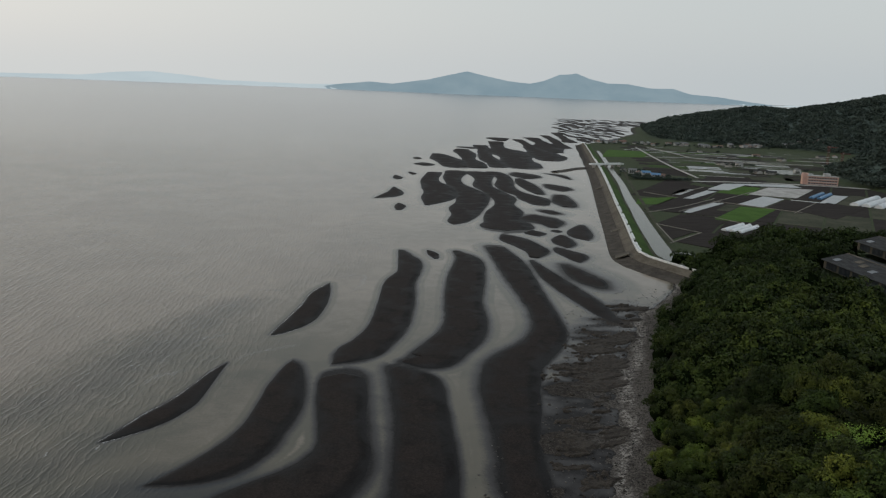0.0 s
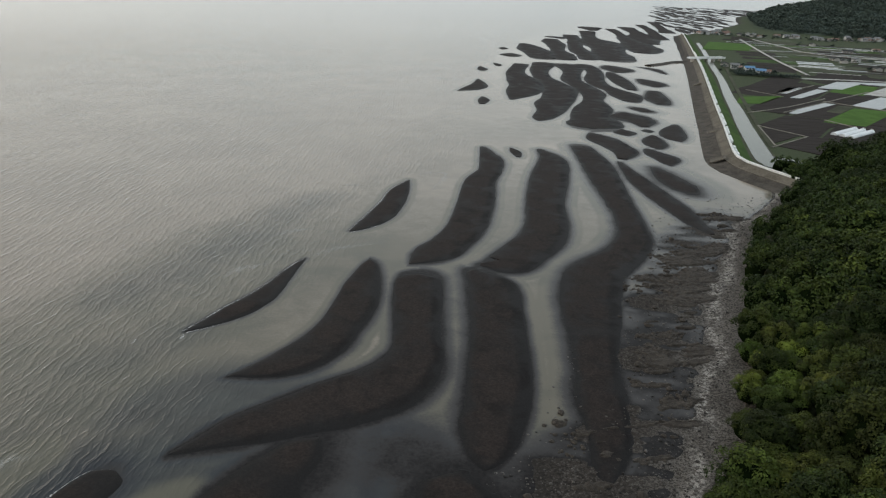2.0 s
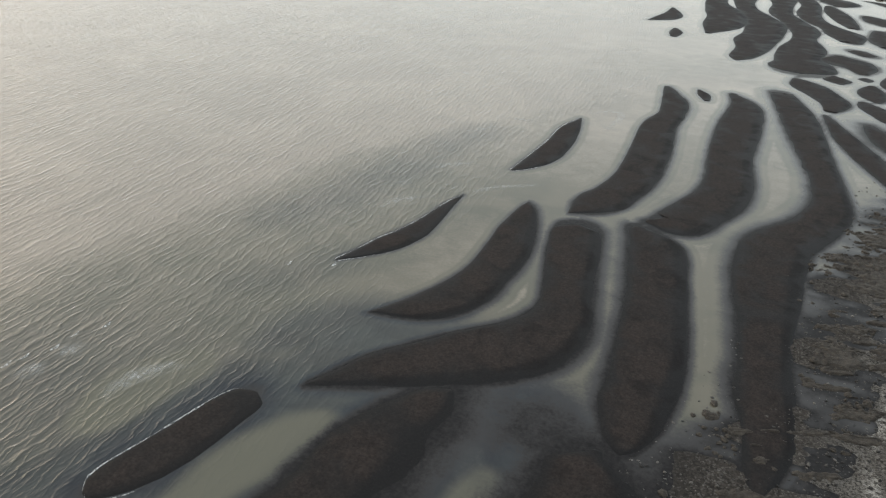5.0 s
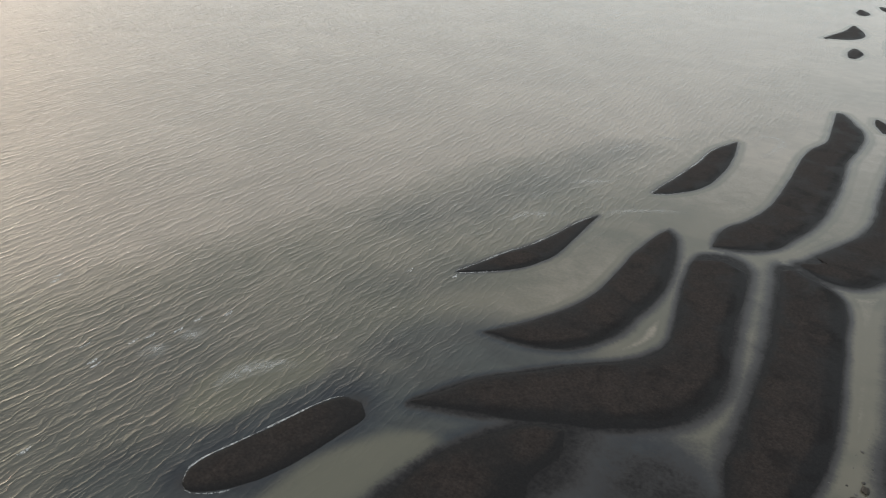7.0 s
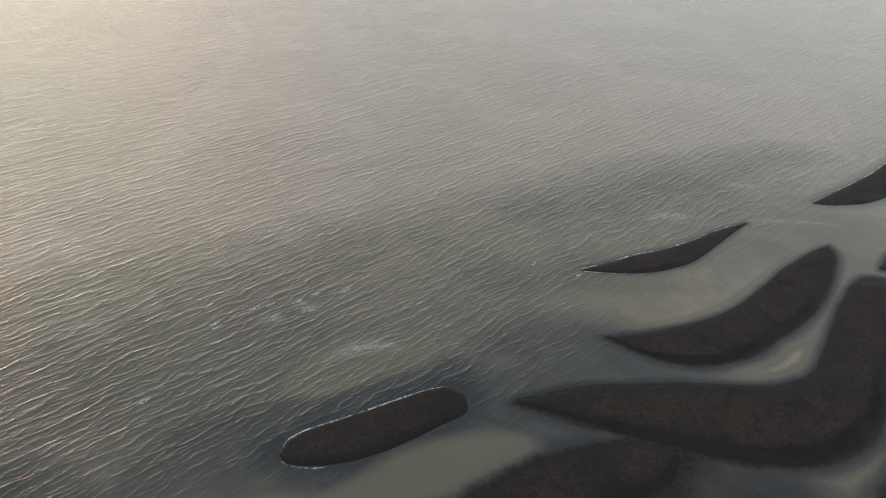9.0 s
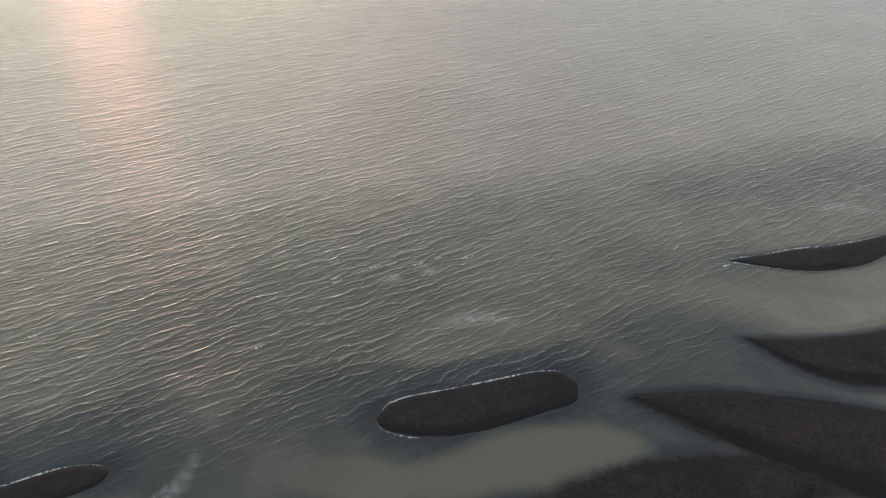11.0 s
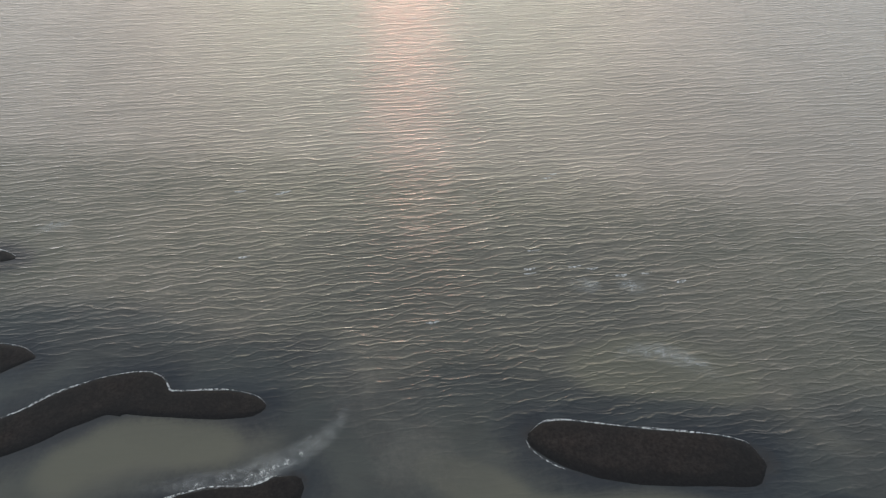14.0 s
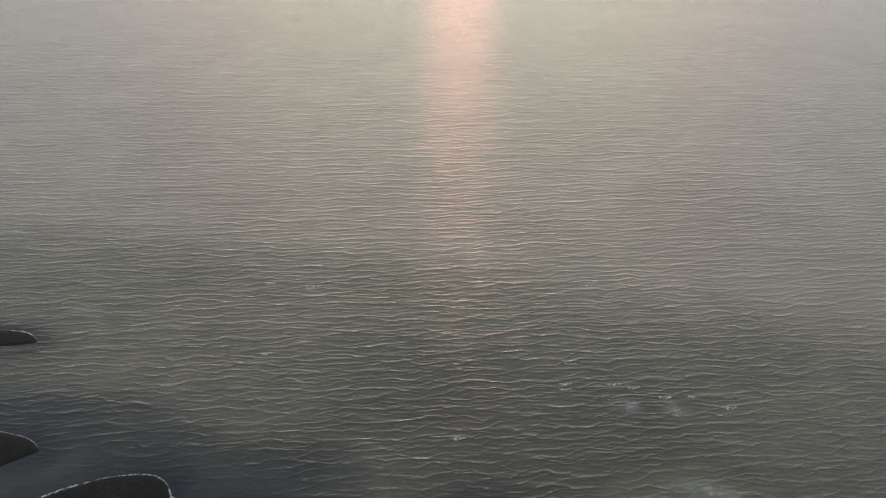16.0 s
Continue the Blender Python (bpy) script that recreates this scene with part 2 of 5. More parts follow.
# Far hill floor: haze and lighter gaps between trees are painted into the colour.
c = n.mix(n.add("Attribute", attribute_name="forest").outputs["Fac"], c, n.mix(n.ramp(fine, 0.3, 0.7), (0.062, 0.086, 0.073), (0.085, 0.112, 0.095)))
b = n.add("BsdfPrincipled", {"Base Color": c, "Roughness": 0.85, "Specular IOR Level": 0.1, "Normal": n.bump(n.math("ADD", fine, n.math("MULTIPLY", cell, 0.35)), 0.7, 0.25)})
n.out(b.outputs[0])

# Distance haze is painted into the glowing colours of mountains and coast.
M_FAR = material("mountain_painted_haze_glow")
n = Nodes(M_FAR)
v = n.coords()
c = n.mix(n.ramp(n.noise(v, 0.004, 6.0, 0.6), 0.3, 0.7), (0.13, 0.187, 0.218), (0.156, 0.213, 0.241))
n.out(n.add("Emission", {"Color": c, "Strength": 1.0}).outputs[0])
M_FARTHER = material("coast_painted_haze_glow")
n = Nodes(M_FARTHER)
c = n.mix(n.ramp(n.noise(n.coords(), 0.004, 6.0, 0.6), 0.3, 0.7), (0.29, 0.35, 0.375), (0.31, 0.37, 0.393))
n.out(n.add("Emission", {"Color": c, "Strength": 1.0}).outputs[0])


def foliage(name, dark, light, hue=(0.462, 0.502), vary=1.0):
    m = material(name)
    n = Nodes(m)
    g = n.add("NewGeometry")
    isl = g.outputs["Random Per Island"]
    rnd = n.add("ObjectInfo").outputs["Random"]
    col = n.mix(n.ramp(isl, 0, 1, 0.1, 0.9), dark, light)
    # Light on the crown tops is painted in by this vertex value.
    lit_tone = n.add("Attribute", attribute_name="lit_tone").outputs["Fac"]
    bright = n.math("MULTIPLY", lit_tone, n.ramp(rnd, 0.3, 1, 0.25, 1.0))
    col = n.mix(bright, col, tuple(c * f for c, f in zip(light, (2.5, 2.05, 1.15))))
    clump = n.noise(g.outputs["Position"], 0.5, 4.0, 0.65)
    stand = n.noise(g.outputs["Position"], 0.045, 3.0, 0.6)
    value = n.math("MULTIPLY", n.ramp(clump, 0.3, 0.7, 1 - 0.45 * vary, 1 + 0.45 * vary), n.math("MULTIPLY", n.ramp(stand, 0.35, 0.65, 0.7, 1.25), n.ramp(rnd, 0, 1, 0.7, 1.25)))
    col = n.add("HueSaturation", {"Hue": n.ramp(n.math("FRACT", n.math("MULTIPLY", rnd, 7.3)), 0, 1, *hue), "Saturation": 0.95, "Value": value, "Color": col}).outputs[0]
    b = n.add("BsdfPrincipled", {"Base Color": col, "Roughness": 0.65, "Specular IOR Level": 0.12})
    n.out(b.outputs[0])
    return m


M_LEAF = foliage("broadleaf_foliage", (0.010, 0.019, 0.004), (0.026, 0.042, 0.008))
M_LEAF_PALE = foliage("young_yellow_green_foliage", (0.016, 0.034, 0.005), (0.044, 0.072, 0.011))
# Paler, bluer and flatter than the near leaves: distance haze is painted in.
M_LEAF_FAR = foliage("hillside_foliage_painted_haze", (0.048, 0.067, 0.056), (0.060, 0.081, 0.067), (0.49, 0.51), 0.3)
M_REED = foliage("bright_reed_grass", (0.03, 0.07, 0.014), (0.055, 0.115, 0.025))
# Near black: the shade between the leaves is painted into this colour.
M_CORE = surface("inner_foliage_painted_shade", (0.003, 0.006, 0.002), (0.006, 0.010, 0.003), 0.5, 0.95, spec=0.0)
M_BARK = surface("tree_bark", (0.05, 0.04, 0.03), (0.11, 0.09, 0.07), 2.0, 0.9)
M_ROCK = surface("dark_shore_rock", (0.015, 0.0118, 0.009), (0.055, 0.044, 0.034), 1.1, 0.85, bump=0.8, depth=0.15)
M_STONE = surface("grey_beach_stone", (0.022, 0.019, 0.016), (0.075, 0.066, 0.058), 0.8, 0.85, vary=0.7)
M_CONC = surface("weathered_concrete", (0.22, 0.21, 0.19), (0.42, 0.40, 0.37), 0.15, 0.8)
M_WHITE = surface("pale_concrete_parapet", (0.5, 0.5, 0.48), (0.72, 0.72, 0.70), 0.2, 0.7)
M_BEACH = surface("brown_foreshore_gravel", (0.036, 0.031, 0.026), (0.085, 0.074, 0.062), 0.2, 0.9, bump=0.6, depth=0.2, spec=0.06)
M_REVET = surface("stained_revetment", (0.065, 0.056, 0.043), (0.14, 0.122, 0.097), 0.12, 0.85, bump=0.6, depth=0.2, spec=0.08)
M_GRASS = surface("mown_grass", (0.024, 0.045, 0.012), (0.05, 0.085, 0.022), 0.08, 0.85, spec=0.05)
M_RICE = surface("bright_green_crop", (0.036, 0.078, 0.013), (0.06, 0.115, 0.022), 0.1, 0.8, spec=0.04)
M_MUD = surface("ploughed_dark_soil", (0.018, 0.0147, 0.0138), (0.040, 0.034, 0.030), 0.06, 0.9, spec=0.04, stretch=(1, 6, 1))
M_FILM = surface("pale_field_cover", (0.24, 0.25, 0.25), (0.38, 0.385, 0.38), 0.1, 0.45, stretch=(1, 4, 1))
M_PATH = surface("worn_earth_path", (0.12, 0.11, 0.09), (0.23, 0.21, 0.18), 0.2, 0.9, spec=0.05)
M_SCRUB = surface("dull_fallow_field", (0.034, 0.037, 0.024), (0.075, 0.075, 0.052), 0.05, 0.9, spec=0.05)


# ---- mesh helpers ----
def smooth(a, b, x):
    t = np.clip((x - a) / (b - a), 0, 1)
    return t * t * (3 - 2 * t)


def mesh_object(name, verts, faces, mat, parent=None, shade=True, attrs=None):
    me = bpy.data.meshes.new(name)
    me.from_pydata([tuple(p) for p in verts], [], [tuple(q) for q in faces])
    me.materials.append(mat)
    if shade:
        me.polygons.foreach_set("use_smooth", np.ones(len(me.polygons), dtype=bool))
    for key, values in (attrs or {}).items():
        me.attributes.new(key, "FLOAT", "POINT").data.foreach_set("value", np.asarray(values, dtype=np.float32))
    ob = new(name, me)
    ob.parent = parent
    return ob


def part(name, bm, mat, parent=None, label="", shade=False):
    me = bpy.data.meshes.new(name)
    bm.to_mesh(me)
    bm.free()
    me.materials.append(mat)
    if shade:
        me.polygons.foreach_set("use_smooth", np.ones(len(me.polygons), dtype=bool))
    ob = new(name, me)
    ob.parent = parent
    return tagged(ob, label)


def grid_faces(rows, cols):
    i = np.arange(rows * cols).reshape(rows, cols)
    return np.stack([i[:-1, :-1].ravel(), i[:-1, 1:].ravel(), i[1:, 1:].ravel(), i[1:, :-1].ravel()], 1)


def np_noise(x, y, scale, octaves=4, seed=0):
    """Smooth value noise on numpy arrays, about -1 to 1."""
    total, amp, norm = np.zeros_like(x, dtype=float), 1.0, 0.0
    for o in range(octaves):
        gx, gy = x / scale * 2 ** o + 17.3 * o + seed, y / scale * 2 ** o + 9.1 * o - seed
        ix, iy = np.floor(gx), np.floor(gy)
        fx, fy = gx - ix, gy - iy
        fx, fy = fx * fx * (3 - 2 * fx), fy * fy * (3 - 2 * fy)

        def h(a, b):
            k = np.sin(a * 127.1 + b * 311.7 + seed * 0.7) * 43758.5453
            return (k - np.floor(k)) * 2 - 1
        total += amp * ((h(ix, iy) * (1 - fx) + h(ix + 1, iy) * fx) * (1 - fy) + (h(ix, iy + 1) * (1 - fx) + h(ix + 1, iy + 1) * fx) * fy)
        norm, amp = norm + amp, amp * 0.5
    return total / norm


def spline(points, step):
    """Catmull-Rom through rows of numbers, at about step metres."""
    p = np.array(points, dtype=float)
    p = np.vstack([2 * p[0] - p[1], p, 2 * p[-1] - p[-2]])
    out = []
    for i in range(1, len(p) - 2):
        k = max(2, int(np.hypot(*(p[i + 1] - p[i])[:2]) / step))
        t = np.linspace(0, 1, k, endpoint=False)[:, None]
        a, b, c, d = p[i - 1], p[i], p[i + 1], p[i + 2]
        out.append(0.5 * (2 * b + (c - a) * t + (2 * a - 5 * b + 4 * c - d) * t ** 2 + (3 * b - a - 3 * c + d) * t ** 3))
    out.append(p[-2:-1])
    return np.vstack(out)


# ---- the lie of the land ----
SHORE = np.array([(-260, -45), (-100, -20), (0, 3), (60, 16), (100, 29), (129, 40), (160, 48), (200, 58), (248, 75), (300, 103), (318, 108), (330, 103), (345, 95),
                  (356, 91), (486, 110), (730, 147), (1146, 202), (1300, 290), (1500, 380), (1720, 425), (2000, 1000), (2300, 3000), (5000, 8000)], dtype=float)


def inland(x, y):
    """Metres landward of the shoreline."""
    return (x - np.interp(y, SHORE[:, 0], SHORE[:, 1])) * 0.88


def hill(x, y):
    s = inland(x, y)
    near = 12.5 * smooth(6, 40, s) + 3 * np_noise(x, y, 40, 3, 5)
    near = near + 8 * smooth(45, 120, s) * smooth(190, 280, y)
    near = near * smooth(5, 20, s) * smooth(352, 318, y + 0.12 * (x - 120))
    r, az = np.hypot(x, y), np.degrees(np.arctan2(x, y))
    crest = np.interp(az, [14.4, 15.2, 16.6, 18.7, 20.9, 22.7, 24.8, 26.2, 28.2, 30.4, 36, 50, 70], [0, 3, 18, 31, 42, 52, 52, 62, 71, 86, 108, 125, 100])
    far = crest * smooth(1270, 1720, r + 120 * smooth(22, 40, az)) * smooth(2250, 1800, r) * (1 + 0.12 * np_noise(x, y, 160, 3, 8))
    spur = 66 * np.exp(-((x - 492) / 58) ** 2 - ((y - 705) / 110) ** 2) - 5
    return np.where(y < 400, np.maximum(near, 0), np.maximum(np.maximum(far, 0), spur))


def ground_z(x, y):
    s = inland(x, y)
    r = np.hypot(x, y)
    z = -0.365 - 0.08 * smooth(190, 300, y) - 1.6 * smooth(-130, -260, s) - 4 * smooth(600, 2500, r)
    rocky = smooth(-34, -16, s + 7 * np_noise(x, y, 22, 3, 2)) * smooth(70, 95, y) * smooth(292, 262, y)
    lump = np_noise(x * 0.55, y * 1.6, 9, 5, 3)
    z = z + 0.34 * np.exp(-((x + 15) / 28) ** 2 - ((y - 111) / 19) ** 2)      # shoal between the nearest bars
    z = z + rocky * (0.375 + 0.30 * lump) * smooth(2, -2, s)
    z = np.where(s > -5, z + (1.0 - z) * smooth(-5, 3, s), z)
    z = z + smooth(2, 12, s) * (1.2 + 0.25 * np_noise(x, y, 30, 2, 6))
    return z + hill(x, y), rocky, s


# ---- ground, water and sandbars ----
def polar_sheet(centre, rings, angles):
    r, a = np.meshgrid(rings, np.radians(angles), indexing="ij")
    return centre[0] + r * np.sin(a), centre[1] + r * np.cos(a)


RINGS = np.concatenate([[0.01, 8, 16, 24], np.exp(np.arange(math.log(30), math.log(4850), 0.0088))])
WIDE = np.concatenate([np.arange(-128, -75, 0.6), np.arange(-75, -25, 0.38), np.arange(-25, 30, 0.2), np.arange(30, 36, 0.6), np.arange(36, 232.1, 4.0)])
LAND = np.concatenate([np.arange(-128, -8, 3.0), np.arange(-8, 36, 0.36), np.arange(36, 232.1, 4.0)])


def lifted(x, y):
    """Far water and land are raised to fit the camera's view of the true horizon, which lies beyond the sheet."""
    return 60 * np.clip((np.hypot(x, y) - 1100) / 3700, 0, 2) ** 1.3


gx, gy = polar_sheet((0, 20), RINGS, LAND)
gz, rocky, gs = ground_z(gx, gy)
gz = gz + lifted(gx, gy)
ground = mesh_object("ground", np.stack([gx.ravel(), gy.ravel(), gz.ravel()], 1), grid_faces(*gx.shape), M_GROUND, attrs={
    "rock": np.clip(rocky + smooth(-8, 0, gs), 0, 1).ravel(),
    "rubble": (smooth(-13, -4, gs + 5 * np_noise(gx, gy, 14, 4, 4)) * smooth(330, 300, gy + 0 * gx)).ravel(),
    "ridge": (smooth(2.3, 0.2, np.abs(gs + 2.0 + 3.5 * np_noise(gx, gy, 16, 4, 4))) * smooth(335, 310, gy + 0 * gx)).ravel(),
    "soil": smooth(5, 10, gs).ravel(),
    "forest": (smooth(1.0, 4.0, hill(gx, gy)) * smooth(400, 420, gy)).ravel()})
tagged(ground, "dark sandy seabed rising through rock flats to grassy land", "ground", kind="structure")

# spine points "x,y,half-width" in metres, then the slopes of the seaward and landward flanks
BARS = [
    ("-46.1,286.6,0.3 -47.0,272.1,3.6 -46.8,254.8,4.5 -48.4,238.1,4.6 -51.8,227.2,2.6 -54.5,221.8,0.5", 0.4, 0.4),
    ("-61.3,196.8,0.2 -62.4,188.6,1.5 -63.2,177.8,2.5 -64.4,168.6,3.6 -67.4,160.3,3.8 -70.9,153.5,2.3 -74.9,147.2,0.4", 0.4, 0.4),
    ("-43.1,200.2,0.3 -42.1,195.4,2.5 -40.9,181.8,4.9 -40.0,167.3,5.7 -40.9,156.1,5.4 -42.6,147.5,6.1 -46.5,139.6,5.7 -51.8,134.6,3.4 -57.5,131.0,0.3", 0.4, 0.09),
    ("-20.8,352.9,1.6 -15.5,330.1,5.4 -14.9,310.9,5.2 -17.5,292.5,6.4 -17.0,261.6,6.9 -17.9,235.1,6.7 -21.1,219.8,6.6 -25.4,208.7,6.6 -31.0,199.1,0.5", 0.4, 0.1),
    ("-7.6,356.4,0.6 -4.9,348.2,2.6 -3.2,339.4,1.3", 0.4, 0.4),
    ("7.0,356.1,1.7 12.5,337.5,6.3 10.6,303.7,8.0 8.7,269.8,7.2 9.2,245.6,7.4 7.0,228.3,7.8 1.8,215.1,7.7 -2.8,205.0,7.1 -9.0,203.5,2.3", 0.1, 0.08),
    ("27.5,367.1,5.3 32.3,336.4,7.1 34.4,307.9,6.8 36.7,280.0,5.5 38.3,256.5,5.0 37.5,235.3,6.1 31.7,219.3,6.9 23.6,205.3,8.2 20.5,190.4,8.2 19.9,175.4,7.3 19.5,160.3,5.7 19.4,147.4,5.1 19.4,137.3,5.5 20.0,129.0,5.0 19.5,121.0,4.0 18.5,113.0,2.2 18.0,107.0,0.4", 0.06, 0.1),
    ("43.4,341.6,1.1 47.7,315.5,4.3 53.4,291.5,5.2 58.7,272.0,4.9 62.1,256.2,3.1 64.9,248.2,1.8", 0.09, 0.09),
    ("58.7,334.9,2.2 62.1,318.4,5.7 65.6,306.1,6.1 68.3,297.9,3.0", 0.03, 0.03),
    ("34.6,403.5,2.4 39.1,391.3,8.3 44.7,377.0,7.7 48.5,364.1,6.7 45.9,350.5,2.9", 0.4, 0.1),
    ("60.6,372.6,2.6 62.7,364.8,5.4 66.8,356.3,6.7 66.6,347.4,3.8 66.6,342.7,1.2", 0.4, 0.1),
    ("68.0,408.1,2.0 66.4,396.0,6.0 66.3,385.2,6.1 66.5,377.3,2.2", 0.4, 0.1),
    ("85.8,443.9,2.2 82.3,428.0,6.5 80.3,413.6,7.7 80.3,403.4,5.3 80.9,397.5,1.0", 0.4, 0.09),
    ("52.8,420.0,1.8 53.2,412.0,6.7 54.1,404.5,1.8", 0.4, 0.4),
    ("66.8,425.1,0.9 67.1,421.0,3.3 67.3,417.0,1.2", 0.4, 0.4),
    ("-26.3,187.1,6.3 -24.8,173.9,6.2 -22.5,161.0,5.7 -20.8,149.3,5.9 -21.8,139.6,7.8 -26.5,131.2,8.9 -33.6,124.9,8.5 -41.2,119.1,6.6 -47.8,113.7,4.9 -52.5,109.2,2.7 -57.4,104.7,0.3", 0.12, 0.06),
    ("-11.6,196.6,3.0 -6.4,188.4,7.0 -4.3,173.1,6.8 -2.7,157.6,6.7 -1.8,144.4,6.8 -1.6,133.6,6.7 -2.2,123.8,6.1 -2.4,117.0,4.6 -2.6,112.5,2.6 -2.8,110.3,0.4", 0.06, 0.16),
    ("-73.6,69.8,0.3 -73.0,70.5,2.2 -71.5,73.5,3.8 -69.6,77.8,4.4 -67.9,83.0,4.6 -66.6,88.7,4.4 -65.6,93.6,4.1 -64.9,96.2,3.7", 0.4, 0.13),
    ("-33.0,114.0,0.5 -35.5,109.0,4.5 -38.0,101.4,6.2 -40.4,93.4,7.0 -42.0,83.1,6.8 -44.5,72.0,6.5 -47.5,62.0,5.0 -50.0,54.0,3.0 -51.5,48.0,0.5", 0.05, 0.016),
    ("-6.3,108.8,1.3 -6.9,104.7,5.7 -6.2,99.7,7.6 -6.6,92.5,8.6 -9.0,84.0,9.0 -12.0,72.0,8.0 -15.0,62.0,4.0 -17.0,57.0,0.5", 0.02, 0.02),
    ("-83.3,34.4,0.3 -83.5,33.0,1.7 -84.4,29.2,2.6 -85.0,25.5,2.6 -85.8,20.4,2.4 -86.9,18.3,3.2 -88.3,16.2,4.2 -88.6,12.3,3.8 -87.4,8.9,3.9 -86.2,6.1,3.8 -84.0,2.6,3.6 -82.0,-3.0,3.6 -79.0,-12.0,4.2 -77.0,-22.0,3.0 -76.0,-30.0,0.5", 0.4, 0.4),
    ("-97.9,0.0,0.3 -98.3,-2.8,2.3 -98.1,-6.1,3.8 -97.8,-8.4,4.5 -97.0,-13.0,5.0 -96.0,-22.0,5.0 -95.0,-32.0,1.0", 0.4, 0.4),
    ("-124.3,-10.8,0.5 -125.1,-13.6,1.8 -125.6,-17.8,2.4 -126.0,-24.0,3.0 -125.0,-32.0,3.0 -124.0,-38.0,0.5", 0.4, 0.4),
    ("-70.9,38.8,0.6 -69.5,37.7,2.4 -67.8,34.0,2.7 -66.0,28.0,5.0 -63.0,20.0,5.5 -60.0,10.0,4.0 -58.0,2.0,0.5", 0.4, 0.4),
    ("-32.3,503.4,1.2 -30.7,491.2,3.5 -30.5,477.0,1.9", 0.4, 0.4),
    ("-42.2,587.6,0.9 -40.2,564.6,5.1 -40.8,548.8,7.0 -44.4,535.8,5.9 -51.5,523.9,0.9", 0.4, 0.4),
    ("-46.4,667.3,1.3 -44.0,652.7,4.1 -43.3,642.4,2.5", 0.4, 0.4),
    ("-35.2,699.1,1.7 -32.2,688.2,3.1 -31.2,679.2,1.4", 0.4, 0.4),
    ("59.5,473.3,3.9 61.2,461.0,12.1 66.8,448.0,8.8 66.8,434.7,3.2", 0.06, 0.06),
    ("-24.1,791.1,4.4 -23.0,779.3,10.1 -20.6,768.4,6.6", 0.4, 0.4),
    ("-34.5,853.5,2.4 -33.7,843.2,5.3 -33.3,832.9,2.6", 0.4, 0.4),
    ("101,731,2 112,721,5 118,690,2", 0.05, 0.05),
    ("-12.0,700.2,6.5 -15.4,637.2,7.3 -9.4,597.5,12.6 -5.7,569.8,12.8 -7.7,533.0,11.3 -12.1,502.2,2.3", 0.4, 0.4),
    ("10.5,717.8,10.8 5.3,675.8,7.7 6.1,626.2,7.4 13.9,592.0,8.4 19.6,559.4,10.6 17.9,518.9,10.3 14.5,493.9,10.2 13.6,467.2,7.6 7.9,440.2,5.1 5.9,429.3,0.3", 0.4, 0.2),
    ("31.5,712.9,13.2 33.5,667.4,7.9 29.8,616.4,8.2 36.6,585.0,8.1 43.2,546.4,9.5 42.0,517.1,6.9 40.7,482.5,11.6 37.1,457.7,10.6 39.3,440.2,13.1 38.5,429.7,14.5", 0.4, 0.12),
    ("48.0,721.0,9.7 54.0,671.9,6.4 49.0,624.0,8.5 52.5,591.2,7.9 60.8,569.2,7.5 66.4,548.1,11.1 68.7,525.1,6.3", 0.4, 0.12),
    ("67.9,676.3,2.9 69.3,639.7,7.3 72.0,605.4,7.4 75.5,579.5,3.9", 0.3, 0.06),
    ("91.0,574.3,5.3 88.0,539.5,8.2 89.5,519.8,5.3", 0.05, 0.05),
    ("69.9,494.1,4.9 74.6,485.9,4.7", 0.05, 0.05),
    ("-12.8,909.0,5.6 -3.5,859.8,14.1 7.1,816.3,15.9 12.9,769.9,15.2", 0.4, 0.4),
    ("20.1,994.1,8.5 22.7,929.0,11.2 26.6,858.0,8.0 31.7,810.0,11.0 33.3,768.8,11.1", 0.4, 0.3),
    ("50.8,1075.3,9.6 50.5,989.9,8.1 47.0,907.6,8.7 51.4,857.7,11.1 56.1,816.4,9.0 56.7,777.5,8.6", 0.4, 0.3),
    ("76.9,1159.0,11.7 75.9,1045.8,9.8 81.2,964.0,28.1 82.3,888.5,20.0 85.7,831.2,18.8 85.2,788.1,19.1", 0.4, 0.2),
    ("118.3,1227.6,7.8 124.7,1118.8,7.8 126.9,1026.0,14.6 128.3,946.9,20.1 124.4,880.5,12.9", 0.4, 0.15),
    ("145.8,1278.9,12.8 152.7,1174.9,10.0 153.0,1089.1,20.0 150.9,1004.4,11.0", 0.4, 0.2),
    ("178.5,1352.0,8.2 181.3,1249.3,7.1 177.5,1151.8,8.7 178.6,1085.8,9.2", 0.4, 0.3),
    ("212.2,1441.1,8.8 207.7,1307.3,7.5 204.8,1215.6,11.7", 0.4, 0.3),
    ("85.1,1243.7,17.9 87.6,1190.4,7.1", 0.4, 0.4),
    ("28.4,1032.6,12.1 35.5,1016.0,5.4", 0.4, 0.4),
    ("72,728,4 75,714,11 77,698,12 76,684,5", 0.06, 0.06),
    ("91,641,4 94,628,9 96,614,10 97,604,4", 0.05, 0.05),
]
SPINES = []
